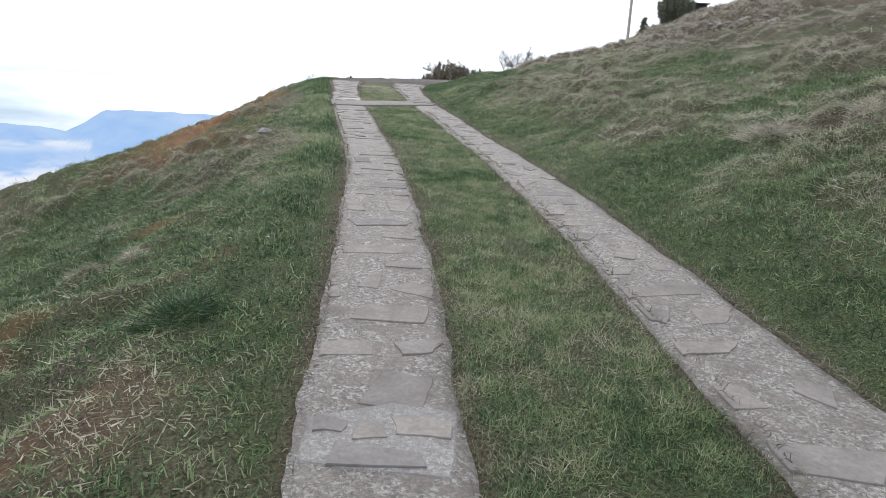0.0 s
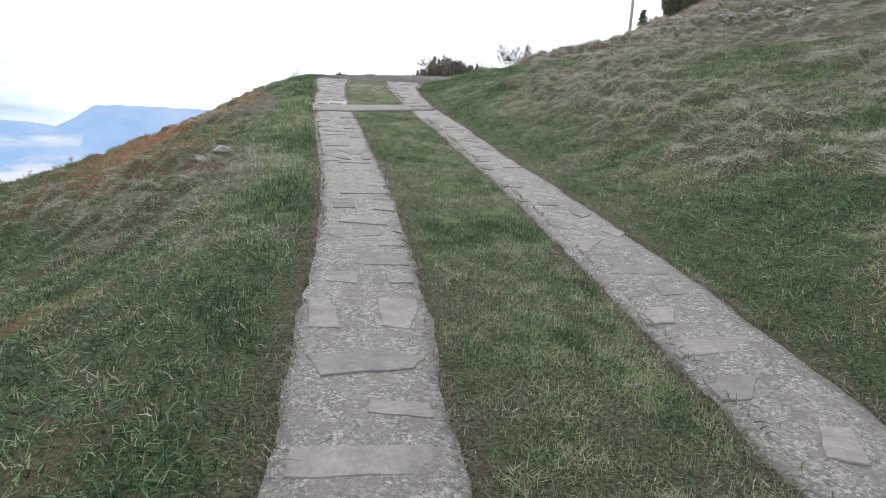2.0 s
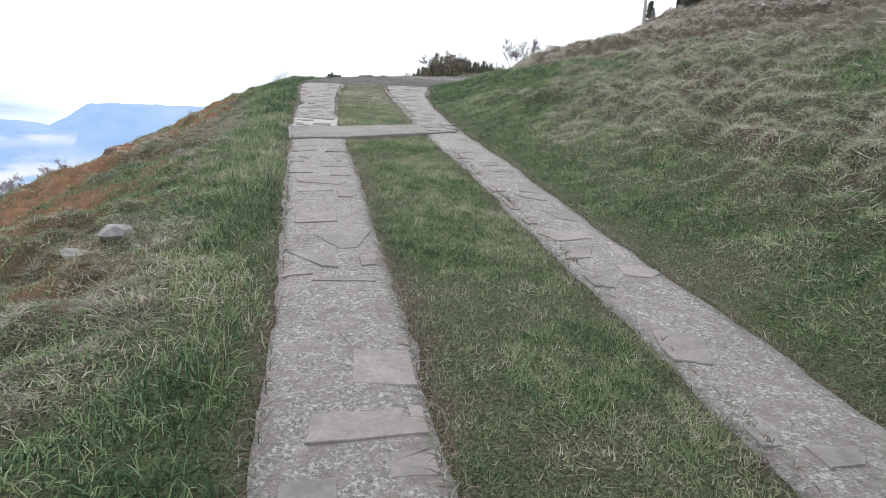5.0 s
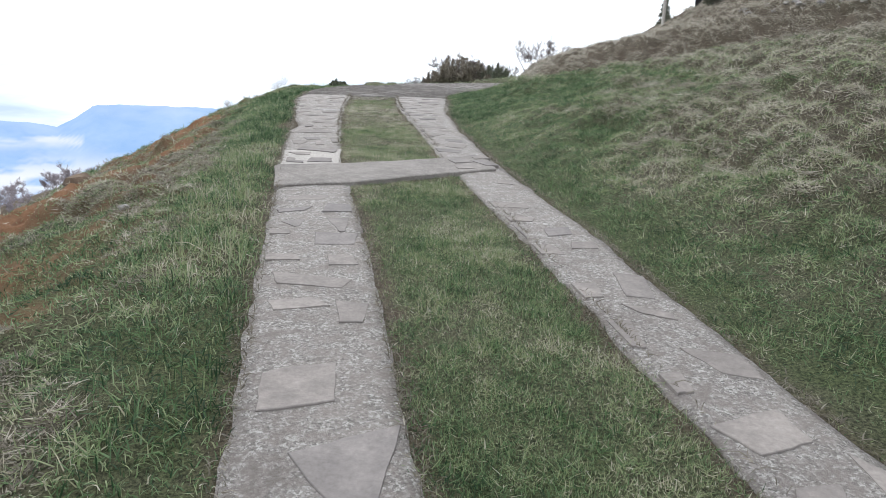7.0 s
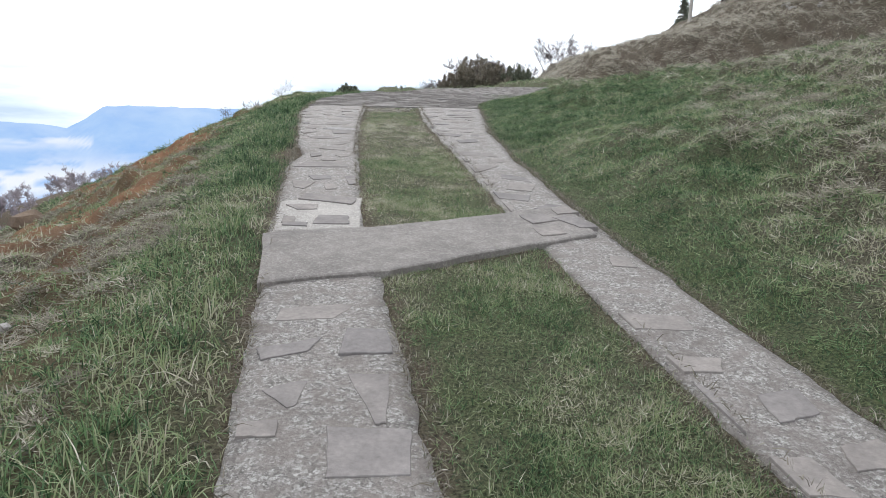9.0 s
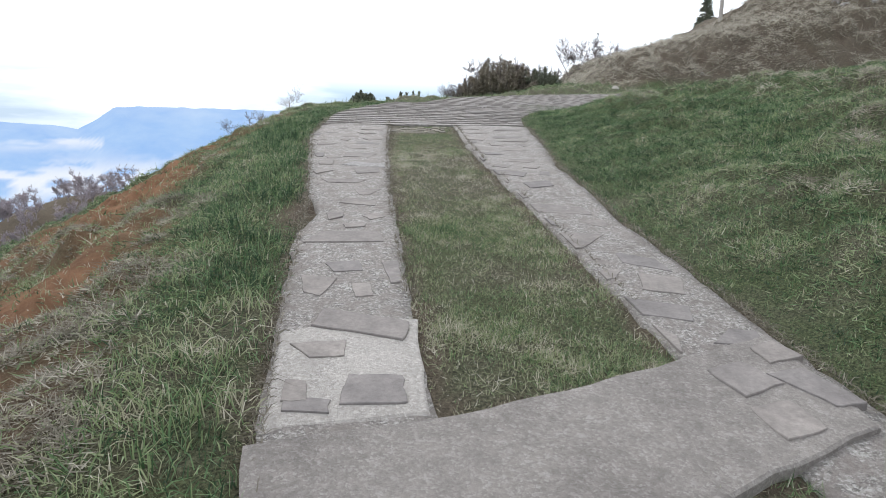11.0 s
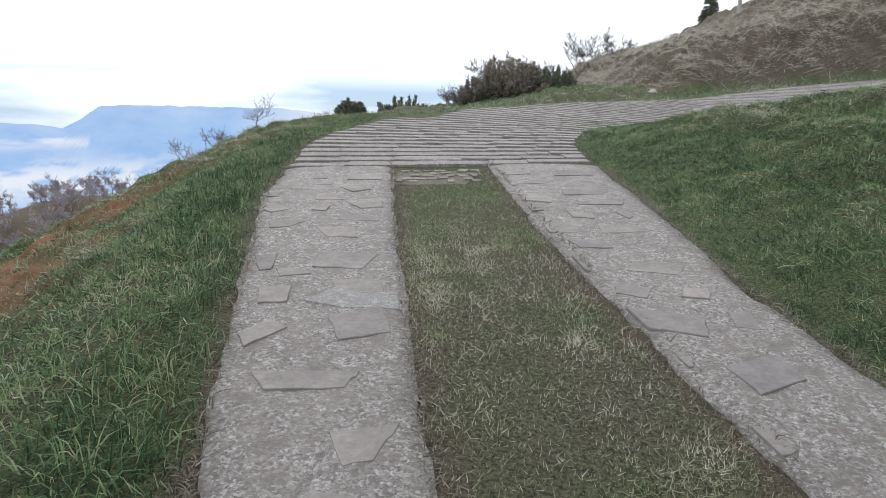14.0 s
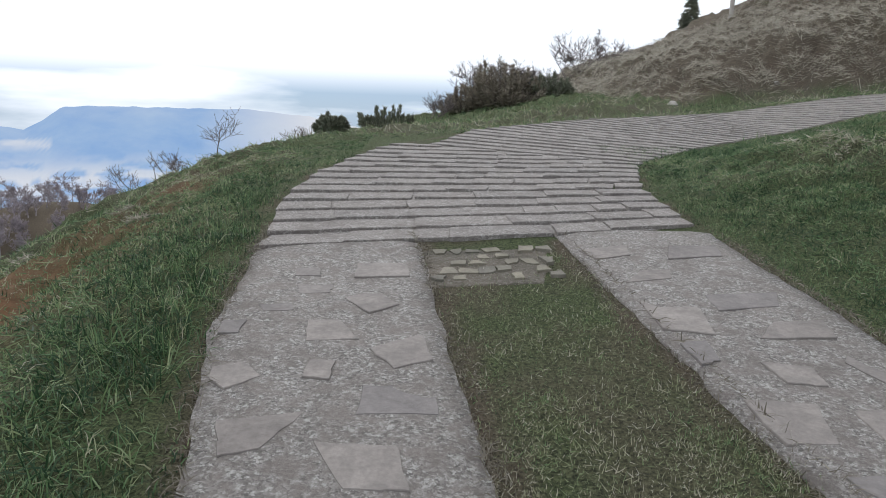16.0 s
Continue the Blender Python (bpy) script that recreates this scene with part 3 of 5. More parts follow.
def lay_bend():
    rng = random.Random(17)
    lo = [(-4.3, 23.56), (-4.05, 23.62), (-3.0, 23.88), (-2.0, 24.12), (-0.83, 24.5), (-0.3, 24.6)]

    def west_x(y):
        return float(np.interp(y, [p[1] for p in OUTER], [p[0] for p in OUTER])) + 0.03

    def east_x(y):
        return float(np.interp(y, [p[1] for p in INNER], [p[0] for p in INNER])) - 0.03

    def seam_y(x):
        return SEAM[0][1] + (x - SEAM[0][0]) * (SEAM[1][1] - SEAM[0][1]) / (SEAM[1][0] - SEAM[0][0])

    def row_y(k, x):
        base = np.interp(x, [p[0] for p in lo], [p[1] for p in lo])
        return float(base + k * 0.31 + k * 0.0165 * (-x - 2))

    def edge_x(k, line_x, x):
        for _ in range(12):
            x = line_x(row_y(k, x))
        return x

    for k in range(17):
        xs = [x for x in np.linspace(-4.4, -0.2, 169) if row_y(k, x) + 0.15 < seam_y(x)]
        if not xs:
            continue
        wn, wf = edge_x(k, west_x, -4.0), edge_x(k + 0.95, west_x, -4.0)
        en, ef = min(edge_x(k, east_x, -0.8), xs[-1]), min(edge_x(k + 0.95, east_x, -0.8), xs[-1])
        if en - wn < 0.4:
            continue

        def near(f, k=k, x0=wn, x1=en):
            x = x0 + (x1 - x0) * f
            return x, row_y(k, x)

        def far(f, k=k, x0=wf, x1=ef):
            x = x0 + (x1 - x0) * f
            return x, min(row_y(k + 0.95, x), max(seam_y(x), row_y(k, x) + 0.12))

        lay_row(rng, near, far, bend, en - wn)
    outer = [SEAM[1]] + [p for p in OUTER if p[1] > 28.7 and p[0] < 15]
    inner = [SEAM[0]] + [p for p in INNER if p[1] > 27.7 and p[0] < 15]
    count = 56
    for k in range(count):
        o0, o1 = along(outer, k / count), along(outer, (k + 0.95) / count)
        i0, i1 = along(inner, k / count), along(inner, (k + 0.95) / count)

        def near(f, p=o0, q=i0):
            return p[0] + (q[0] - p[0]) * f, p[1] + (q[1] - p[1]) * f

        def far(f, p=o1, q=i1):
            return p[0] + (q[0] - p[0]) * f, p[1] + (q[1] - p[1]) * f

        lay_row(rng, near, far, bend, math.hypot(i0[0] - o0[0], i0[1] - o0[1]))


# small worn setts where the middle turf meets the bend
def lay_setts():
    rng = random.Random(23)
    slab = sheet("pavement_setts", [(-2.97, 22.98), (-2.28, 23.1), (-2.12, 23.8), (-2.98, 23.66)], MOSSY, 0.006, "mossy bed of small worn stone setts")
    for j in range(5):
        for k in range(7):
            x = -2.92 + k * 0.115 + (0.05 if j % 2 else 0)
            y = 23.06 + j * 0.13 + 0.18 * (x + 2.9)
            if x > -2.2 or rng.random() < 0.3:
                continue
            ring = ragged([(x, y), (x + 0.085, y + 0.015), (x + 0.085, y + 0.1), (x, y + 0.09)], rng, 0.026)
            stone_piece("sett", ring, course_bed, 0.05, rng.uniform(0.004, 0.014), SETT, slab)


# ---- distance ----
def build_mountains():
    """The far side of the valley: a glowing massif above mist and snow, its haze painted in."""
    az = np.radians(np.arange(-62, 25, 0.3))
    ridge = np.interp(np.degrees(az), [-62, -48, -40, -36, -33.6, -31.2, -29.6, -28.3, -27.1, -25.2, -20, -14, -9, -3, 24], [-0.5, 0.3, -0.9, -1.2, -1.42, -1.5, -1.8, -1.0, -0.1, 0.03, 0.08, 0.1, -0.3, -1.5, -4.0])
    ridge = ridge + 0.14 * (rough_noise(np.degrees(az) * 1.3, np.zeros_like(az), 71, 5) - 0.5)
    steps = 60
    verts, mist = [], []
    for j in range(steps + 1):
        f = j / steps
        dist = 2600 + 1700 * f
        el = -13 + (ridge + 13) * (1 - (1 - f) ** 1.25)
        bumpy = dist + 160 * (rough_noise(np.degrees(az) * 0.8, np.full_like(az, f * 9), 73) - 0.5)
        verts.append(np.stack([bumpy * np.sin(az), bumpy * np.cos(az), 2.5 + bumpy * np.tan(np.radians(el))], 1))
        # painted mist: how far each point's colour goes to cloud white
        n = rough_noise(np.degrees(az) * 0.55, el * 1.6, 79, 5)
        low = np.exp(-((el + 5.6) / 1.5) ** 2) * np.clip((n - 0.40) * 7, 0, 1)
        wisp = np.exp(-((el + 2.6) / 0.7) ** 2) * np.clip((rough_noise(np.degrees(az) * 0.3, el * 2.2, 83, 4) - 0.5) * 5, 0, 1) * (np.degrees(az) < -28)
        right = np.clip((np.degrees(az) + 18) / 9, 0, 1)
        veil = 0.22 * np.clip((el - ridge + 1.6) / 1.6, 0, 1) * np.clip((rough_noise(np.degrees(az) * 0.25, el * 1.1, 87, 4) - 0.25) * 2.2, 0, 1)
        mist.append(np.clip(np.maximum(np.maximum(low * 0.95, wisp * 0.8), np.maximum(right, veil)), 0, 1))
    w = len(az)
    i = np.arange(w * (steps + 1)).reshape(steps + 1, w)
    a, b, c, d = i[:-1, :-1].ravel(), i[:-1, 1:].ravel(), i[1:, 1:].ravel(), i[1:, :-1].ravel()
    tris = np.concatenate([np.stack([a, b, c], 1), np.stack([a, c, d], 1)])
    m, n, l, p = material("painted_haze_massif")
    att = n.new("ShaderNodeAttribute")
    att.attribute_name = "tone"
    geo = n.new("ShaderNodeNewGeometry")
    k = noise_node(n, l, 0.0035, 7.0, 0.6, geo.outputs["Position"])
    # air haze put into the colour: pale blue, given off as emission
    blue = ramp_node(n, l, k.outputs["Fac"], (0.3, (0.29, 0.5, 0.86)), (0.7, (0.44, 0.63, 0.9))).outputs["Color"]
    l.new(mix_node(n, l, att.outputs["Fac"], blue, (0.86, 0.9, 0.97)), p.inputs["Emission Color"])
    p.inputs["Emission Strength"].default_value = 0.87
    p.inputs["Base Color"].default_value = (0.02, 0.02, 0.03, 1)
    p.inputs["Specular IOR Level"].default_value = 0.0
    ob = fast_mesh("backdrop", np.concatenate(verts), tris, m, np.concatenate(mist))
    return tagged(ob, "glowing mountain backdrop with blue haze and valley mist painted in", "mountains", kind="structure")


build_mountains()


# ---- plants ----
def blade_arrays(base, way, length, width, droop, rng, single=False):
    """Tapered bent blades: five corners and three triangles each, or one triangle where they are small."""
    n = len(base)
    side = np.cross(way, rng.normal(size=(n, 3)))
    side /= np.linalg.norm(side, axis=1)[:, None] + 1e-9
    w = (side * width[:, None]) * 0.5
    flat = way * [1, 1, 0]
    mid = base + way * (length * 0.55)[:, None]
    tip = base + way * length[:, None] + flat * (length * droop)[:, None] - np.array([0, 0, 1.0]) * (length * droop * 0.6)[:, None]
    if single:
        v = np.stack([base - w, base + w, tip], 1).reshape(-1, 3)
        return v, np.arange(3 * n).reshape(-1, 3)
    v = np.stack([base - w, base + w, mid - w * 0.75, mid + w * 0.75, tip], 1).reshape(-1, 3)
    k = np.arange(n)[:, None] * 5
    t = np.concatenate([k + [0, 1, 3], k + [0, 3, 2], k + [2, 3, 4]], 0)
    return v, t


def tube(verts, faces, pts, radii, sides=5):
    """Adds a tapered tube through pts to a mesh in the making."""
    start = len(verts)
    for i, (p, r) in enumerate(zip(pts, radii)):
        d = (Vector(pts[min(i + 1, len(pts) - 1)]) - Vector(pts[max(i - 1, 0)])).normalized()
        u = d.orthogonal().normalized()
        v = d.cross(u)
        for k in range(sides):
            a = 2 * math.pi * k / sides
            verts.append(tuple(Vector(p) + (u * math.cos(a) + v * math.sin(a)) * r))
    for i in range(len(pts) - 1):
        for k in range(sides):
            j = (k + 1) % sides
            faces.append((start + i * sides + k, start + i * sides + j, start + (i + 1) * sides + j, start + (i + 1) * sides + k))
    faces.append(tuple(start + (len(pts) - 1) * sides + k for k in range(sides)))


def grow(rng, start, way, length, radius, level, out, spread=0.7, lift=0.15, kids=(3, 5)):
    """A crooked branch and the branches that leave it."""
    pts, p, d = [start], Vector(start), Vector(way).normalized()
    steps = 5
    for k in range(steps):
        d = (d + Vector((rng.uniform(-1, 1), rng.uniform(-1, 1), rng.uniform(-0.6, 1))) * 0.22 + Vector((0, 0, lift * 0.3))).normalized()
        p = p + d * (length / steps)
        pts.append(tuple(p))
    radii = [radius * (1 - 0.75 * k / steps) for k in range(steps + 1)]
    out.append((level, pts, radii))
    if level > 0:
        for k in range(rng.randint(*kids)):
            f = rng.uniform(0.3, 1.0)
            i = min(int(f * steps), steps - 1)
            q = Vector(pts[i]).lerp(Vector(pts[i + 1]), f * steps - i)
            turn = Vector((rng.uniform(-1, 1), rng.uniform(-1, 1), rng.uniform(-0.3, 0.8))).normalized()
            grow(rng, tuple(q), d * (1 - spread) + turn * spread, length * rng.uniform(0.45, 0.7), radius * 0.5, level - 1, out, spread, lift, kids)


def empty_thing(name, x, y, label, category, group="", sink=0.05):
    ob = new(name)
    ob.location = (x, y, height(x, y) - sink)
    return tagged(ob, label, category, group)


def bare_tree(name, x, y, tall, seed, label, category, stems=1, radius=0.06, depth=3, lean=(0, 0), group="", thin=0.006, kids=(3, 5), bark=BARK):
    rng = random.Random(seed)
    ob = empty_thing(name, x, y, label, category, group)
    twig = ([], [])
    for stem in range(stems):
        out, wood = [], ([], [])
        a = rng.uniform(0, 6.28)
        way = (lean[0] + (0.95 * math.cos(a) if stems > 1 else 0), lean[1] + (0.95 * math.sin(a) if stems > 1 else 0), 1)
        grow(rng, (rng.uniform(-0.1, 0.1) * stems / 2, rng.uniform(-0.1, 0.1) * stems / 2, 0), way, tall * rng.uniform(0.5, 0.62), radius, depth, out, 0.72, 0.12, kids)
        for level, pts, radii in out:
            v, f = wood if level == depth else twig
            tube(v, f, pts, [max(r, thin) for r in radii], 6 if level == depth else 4 if level == depth - 1 else 3)
        mesh_object("trunk" if stems == 1 else "stem", *wood, bark, ob)
    tagged(mesh_object("twig_crown", *twig, bark, ob), kind="stuff")
    return ob


def plumed_bush(name, x, y, wide, tall, seed, mat, label, category="bush", plumes=46, needles=170, spiky=0.5, group=""):
    """An evergreen shrub: leaning stems that carry feathery plumes of short needles."""
    rng = random.Random(seed)
    nr = np.random.default_rng(seed)
    ob = empty_thing(name, x, y, label, category, group)
    stems, base, way, length = ([], []), [], [], []
    for k in range(plumes):
        a, r = rng.uniform(0, 6.28), math.sqrt(rng.random())
        top = tall * (1 - 0.62 * r**1.6) * rng.uniform(0.5, 1.2)
        foot = Vector((math.cos(a) * r * wide * 0.22, math.sin(a) * r * wide * 0.22, 0))
        head = Vector((math.cos(a) * r * wide * 0.5, math.sin(a) * r * wide * 0.5, top))
        bend = foot.lerp(head, 0.5) + Vector((math.cos(a) * r * wide * 0.12, math.sin(a) * r * wide * 0.12, -0.08 * tall))
        pts = [foot.lerp(bend, f) .lerp(bend.lerp(head, f), f) for f in (0, 0.25, 0.5, 0.75, 1)]
        tube(*stems, [tuple(p) for p in pts], [0.03, 0.025, 0.018, 0.012, 0.004], 4)
        n = int(needles * rng.uniform(0.7, 1.3))
        f = nr.uniform(0.18, 1.0, n)
        seg = np.minimum((f * 4).astype(int), 3)
        P = np.array([tuple(p) for p in pts])
        q = P[seg] + (P[seg + 1] - P[seg]) * (f * 4 - seg)[:, None]
        axis = P[seg + 1] - P[seg]
        axis /= np.linalg.norm(axis, axis=1)[:, None]
        off = nr.normal(size=(n, 3))
        off /= np.linalg.norm(off, axis=1)[:, None]
        puff = wide * 0.085 * (1.15 - f)[:, None]
        base.append(q + off * puff * nr.uniform(0, 1, (n, 1)))
        d = axis * spiky + off * 0.75 + np.array([0, 0, 0.25])
        way.append(d / np.linalg.norm(d, axis=1)[:, None])
        length.append(nr.uniform(0.07, 0.17, n) * (0.6 + 0.25 * tall))
    base, way, length = np.concatenate(base), np.concatenate(way), np.concatenate(length)
    v, t = blade_arrays(base, way, length, length * 0.28, np.full(len(base), 0.15), nr)
    tagged(mesh_object("stem", *stems, BARK, ob), kind="stuff")
    crown = fast_mesh("crown", v, t, mat)
    crown.parent = ob
    return ob


def spruce(name, x, y, tall, wide, seed, label):
    rng, nr = random.Random(seed), np.random.default_rng(seed)
    ob = empty_thing(name, x, y, label, "tree", sink=0.3)
    trunk, base, way, length = ([], []), [], [], []
    tube(*trunk, [(0, 0, 0), (0, 0, tall * 0.5), (0, 0, tall)], [tall * 0.022, tall * 0.014, 0.01], 7)
    z = tall * 0.08
    while z < tall * 0.98:
        f = 1 - z / tall
        for k in range(8):
            a = rng.uniform(0, 6.28)
            r = wide * 0.5 * (f**0.85) * rng.uniform(0.65, 1.12)
            end = Vector((math.cos(a) * r, math.sin(a) * r, z - r * 0.28 + 0.12 * r))
            tube(*trunk, [(0, 0, z), tuple(end)], [0.03 * f + 0.005, 0.004], 3)
            n = int(26 + 90 * f)
            t = nr.uniform(0.15, 1.0, n)
            q = np.array([0, 0, z]) + t[:, None] * (np.array(end) - [0, 0, z])
            d = nr.normal(size=(n, 3)) * [0.6, 0.6, 0.35] + np.array([math.cos(a), math.sin(a), -0.45]) * 0.8
            base.append(q)
            way.append(d / np.linalg.norm(d, axis=1)[:, None])
            length.append(nr.uniform(0.15, 0.42, n) * (0.5 + 0.6 * f) * wide / 3)
        z += tall * 0.024
    base, way, length = np.concatenate(base), np.concatenate(way), np.concatenate(length)
    v, t = blade_arrays(base, way, length, length * 0.3, np.full(len(base), 0.2), nr)
    mesh_object("trunk", *trunk, BARK, ob)
    crown = fast_mesh("crown", v, t, NEEDLE)
    crown.parent = ob
    return ob


plumed_bush("juniper_bush", -0.2, 43.6, 3.0, 1.5, 5, JUNIPER, "wide brownish green juniper bush on the brow", plumes=80, needles=210, group="bushes on the brow")
plumed_bush("juniper_bush", -1.6, 43.4, 1.6, 0.85, 6, JUNIPER, "low brownish juniper beside a taller bush", plumes=44, needles=200, group="bushes on the brow")
plumed_bush("juniper_bush", 1.5, 43.9, 2.0, 0.8, 7, NEEDLE, "low dark green juniper at the foot of the bank", plumes=56, needles=200, group="bushes on the brow")
plumed_bush("juniper_bush", -4.1, 41.0, 2.0, 0.85, 8, NEEDLE, "dark spiky juniper on the edge of the slope", plumes=44, needles=190, spiky=1.0, group="bushes on the brow")
plumed_bush("juniper_bush", -4.9, 33.8, 0.8, 0.45, 9, NEEDLE, "small dark juniper on the grassy brow", plumes=26, needles=190, group="bushes on the brow")
plumed_bush("evergreen_bush", 17.3, 55.2, 3.4, 3.0, 10, NEEDLE, "dense dark evergreen bush on the hill", plumes=80, needles=280, spiky=0.3)
bare_tree("bare_tree", 2.5, 53.5, 2.5, 31, "leafless bushy tree with crooked grey branches", "tree", 3, 0.03, 3, group="bare trees on the crest", thin=0.007, kids=(5, 7))
bare_tree("bare_tree", 4.4, 54.0, 2.6, 32, "leafless spreading tree on the crest of the bank", "tree", 3, 0.035, 3, (0.2, 0), group="bare trees on the crest", thin=0.007, kids=(5, 7))
bare_tree("bare_tree", 6.0, 54.5, 2.0, 33, "small leafless tree on the crest of the bank", "tree", 2, 0.028, 3, (0.3, 0), group="bare trees on the crest", thin=0.007, kids=(5, 7))
bare_tree("bare_shrub", -2.4, 42.3, 1.1, 34, "leafless pinkish grey shrub between junipers", "shrub", 6, 0.02, 2, group="bare shrubs", thin=0.006, kids=(6, 9))
bare_tree("bare_shrub", -0.4, 44.2, 1.95, 35, "leafless twiggy shrub rising behind the juniper", "shrub", 5, 0.025, 3, group="bare shrubs", thin=0.007, kids=(5, 7))
bare_tree("bare_shrub", 0.5, 44.4, 1.7, 39, "leafless twiggy shrub behind the brownish juniper", "shrub", 4, 0.02, 3, group="bare shrubs", thin=0.007, kids=(5, 7))
bare_tree("bare_shrub", -5.5, 34.0, 0.75, 36, "leafless wispy shrub beside a small juniper", "shrub", 6, 0.012, 2, group="bare shrubs", thin=0.004, kids=(5, 8))
bare_tree("bare_shrub", -6.5, 31.2, 1.35, 37, "tall thin leafless briar leaning over the slope", "shrub", 1, 0.014, 3, (0.0, 0), group="bare shrubs", thin=0.0032, kids=(4, 6))
bare_tree("bare_shrub", -7.0, 30.9, 0.6, 38, "low thicket of leafless briar stems on the slope", "shrub", 9, 0.009, 2, (-0.1, 0), group="bare shrubs", thin=0.0032, kids=(3, 5))
bare_tree("bare_shrub", -7.6, 30.5, 0.65, 40, "leafless arching bramble at the edge of the slope", "shrub", 4, 0.009, 2, (-0.35, 0), group="bare shrubs", thin=0.003, kids=(3, 5))
spruce("spruce_tree", 23.7, 88.9, 9.5, 4.4, 41, "dark green pointed spruce behind the hill")


def build_pole():
    ob = empty_thing("utility_pole", 14.5, 58.9, "pale weathered utility pole standing on the hill", "pole", sink=0.6)
    shaft = ([], [])
    tube(*shaft, [(0, 0, 0), (0.02, 0, 4), (0.03, 0, 9)], [0.13, 0.11, 0.085], 12)
    mesh_object("shaft", *shaft, POLE, ob)
    arm = ([], [])
    tube(*arm, [(-0.5, 0, 8.5), (0.5, 0, 8.5)], [0.04, 0.04], 6)
    mesh_object("crossarm", *arm, POLE, ob)


build_pole()


def build_shed():
    """A low dark timber shed behind the crest, with pale posts in front."""
    ob = empty_thing("shed", 21.4, 66.5, "low dark timber shed with pale posts behind the crest", "shed", sink=0.2)
    dark = plain_material("dark_timber", (0.018, 0.018, 0.022), (0.045, 0.042, 0.045), 5.0)
    for y0, y1 in ((-0.9, -0.87), (0.87, 0.9)):
        verts, faces = [], []
        for k in range(12):
            x0, x1 = -1.8 + 0.3 * k, -1.8 + 0.3 * (k + 1)
            shift = 0.012 if k % 2 else 0.0
            i = len(verts)
            verts += [(x, y + shift, z) for x in (x0, x1) for y in (y0, y1) for z in (0, 1.9)]
            faces += [(i, i + 1, i + 3, i + 2), (i + 4, i + 6, i + 7, i + 5), (i, i + 4, i + 5, i + 1), (i + 2, i + 3, i + 7, i + 6), (i + 1, i + 5, i + 7, i + 3)]
        tagged(mesh_object("wall", verts, faces, dark, ob), kind="stuff")
    mesh_object("roof", [(-2, -1.1, 1.9), (2, -1.1, 1.9), (2, 1.1, 2.2), (-2, 1.1, 2.2), (-2, -1.1, 2.0), (2, -1.1, 2.0), (2, 1.1, 2.3), (-2, 1.1, 2.3)], [(0, 3, 2, 1), (4, 5, 6, 7), (0, 1, 5, 4), (1, 2, 6, 5), (2, 3, 7, 6), (3, 0, 4, 7)], dark, ob)
    for x in (-1.9, -0.5, 0.3):
        post = ([], [])
        tube(*post, [(x, -1.0, 0), (x, -1.0, 1.95)], [0.05, 0.045], 8)
        mesh_object("post", *post, POLE, ob)


build_shed()

# wooded knoll below the flank
knoll_rng = random.Random(77)
first = []
for k in range(170):
    a, r = knoll_rng.uniform(0, 6.28), 30 * math.sqrt(knoll_rng.random())
    x, y = -67 + math.cos(a) * r * 0.8, 134 + math.sin(a) * r * 0.8
    if k < 5:
        t = bare_tree("knoll_tree", x, y, knoll_rng.uniform(3.2, 5.4), 200 + k, "leafless greyish tree in the wood on the knoll", "tree", 1, 0.11, 3, group="wood on the knoll", thin=0.028, kids=(5, 7), bark=WOOD_GREY)
        first.append(t)
    else:
        copy_thing(first[k % 5], pose(x, y, height(x, y) - 0.1, 0, 0, knoll_rng.uniform(0, 360)))


# ---- loose stones ----
def rock_mesh(seed, mat):
    bm = bmesh.new()
    bmesh.ops.create_icosphere(bm, subdivisions=2, radius=1.0)
    for v in bm.verts:
        s = noise.noise(v.co * 1.1 + Vector((seed * 3.1, 0, 0))) * 0.45 + noise.noise(v.co * 2.7 + Vector((0, seed * 1.7, 0))) * 0.2
        v.co = v.co * (1 + s)
        v.co.z *= 0.6
    me = bpy.data.meshes.new("stone")
    bm.to_mesh(me)
    bm.free()
    me.materials.append(mat)
    return me


ROCKS = [rock_mesh(k, ROCK) for k in range(5)]


def stone(x, y, size, label, name="stone", group="", turn=0.0):
    me = ROCKS[int(turn) % 5]
    ob = new(name, me)
    ob.location, ob.rotation_euler, ob.scale = (x, y, height(x, y) + size * 0.12), (0, 0, turn), (size, size * 0.8, size)
    return tagged(ob, label, "stone", group)


stone_rng = random.Random(5)
for k in range(70):
    f = stone_rng.random()
    x, y = 13.5 + 7.0 * f + stone_rng.uniform(-0.6, 0.6), 43.0 + 0.6 * f + stone_rng.uniform(-0.9, 0.9)
    stone(x, y, stone_rng.uniform(0.07, 0.22), "pale grey broken stone in a rubble line", "rubble_stone", "rubble on the bank", stone_rng.uniform(0, 6.28))
for x, y, s in ((-2.8, 10.6, 0.12), (-2.95, 10.3, 0.07), (3.1, 35.9, 0.16), (6.4, 37.4, 0.09), (-5.9, 21.2, 0.09), (-5.0, 17.0, 0.06), (2.9, 9.1, 0.04), (-3.6, 14.0, 0.05)):
    stone(x, y, s, "small pale stone lying in the grass", group="stones in the grass", turn=stone_rng.uniform(0, 6.28))

boulder = new("earthy_boulder", rock_mesh(9, RED_ROCK))
boulder.location, boulder.scale = (-7.0, 19.8, height(-7.0, 19.8) + 0.02), (0.3, 0.26, 0.36)
tagged(boulder, "reddish earthy knob of rock on the flank", "rock")


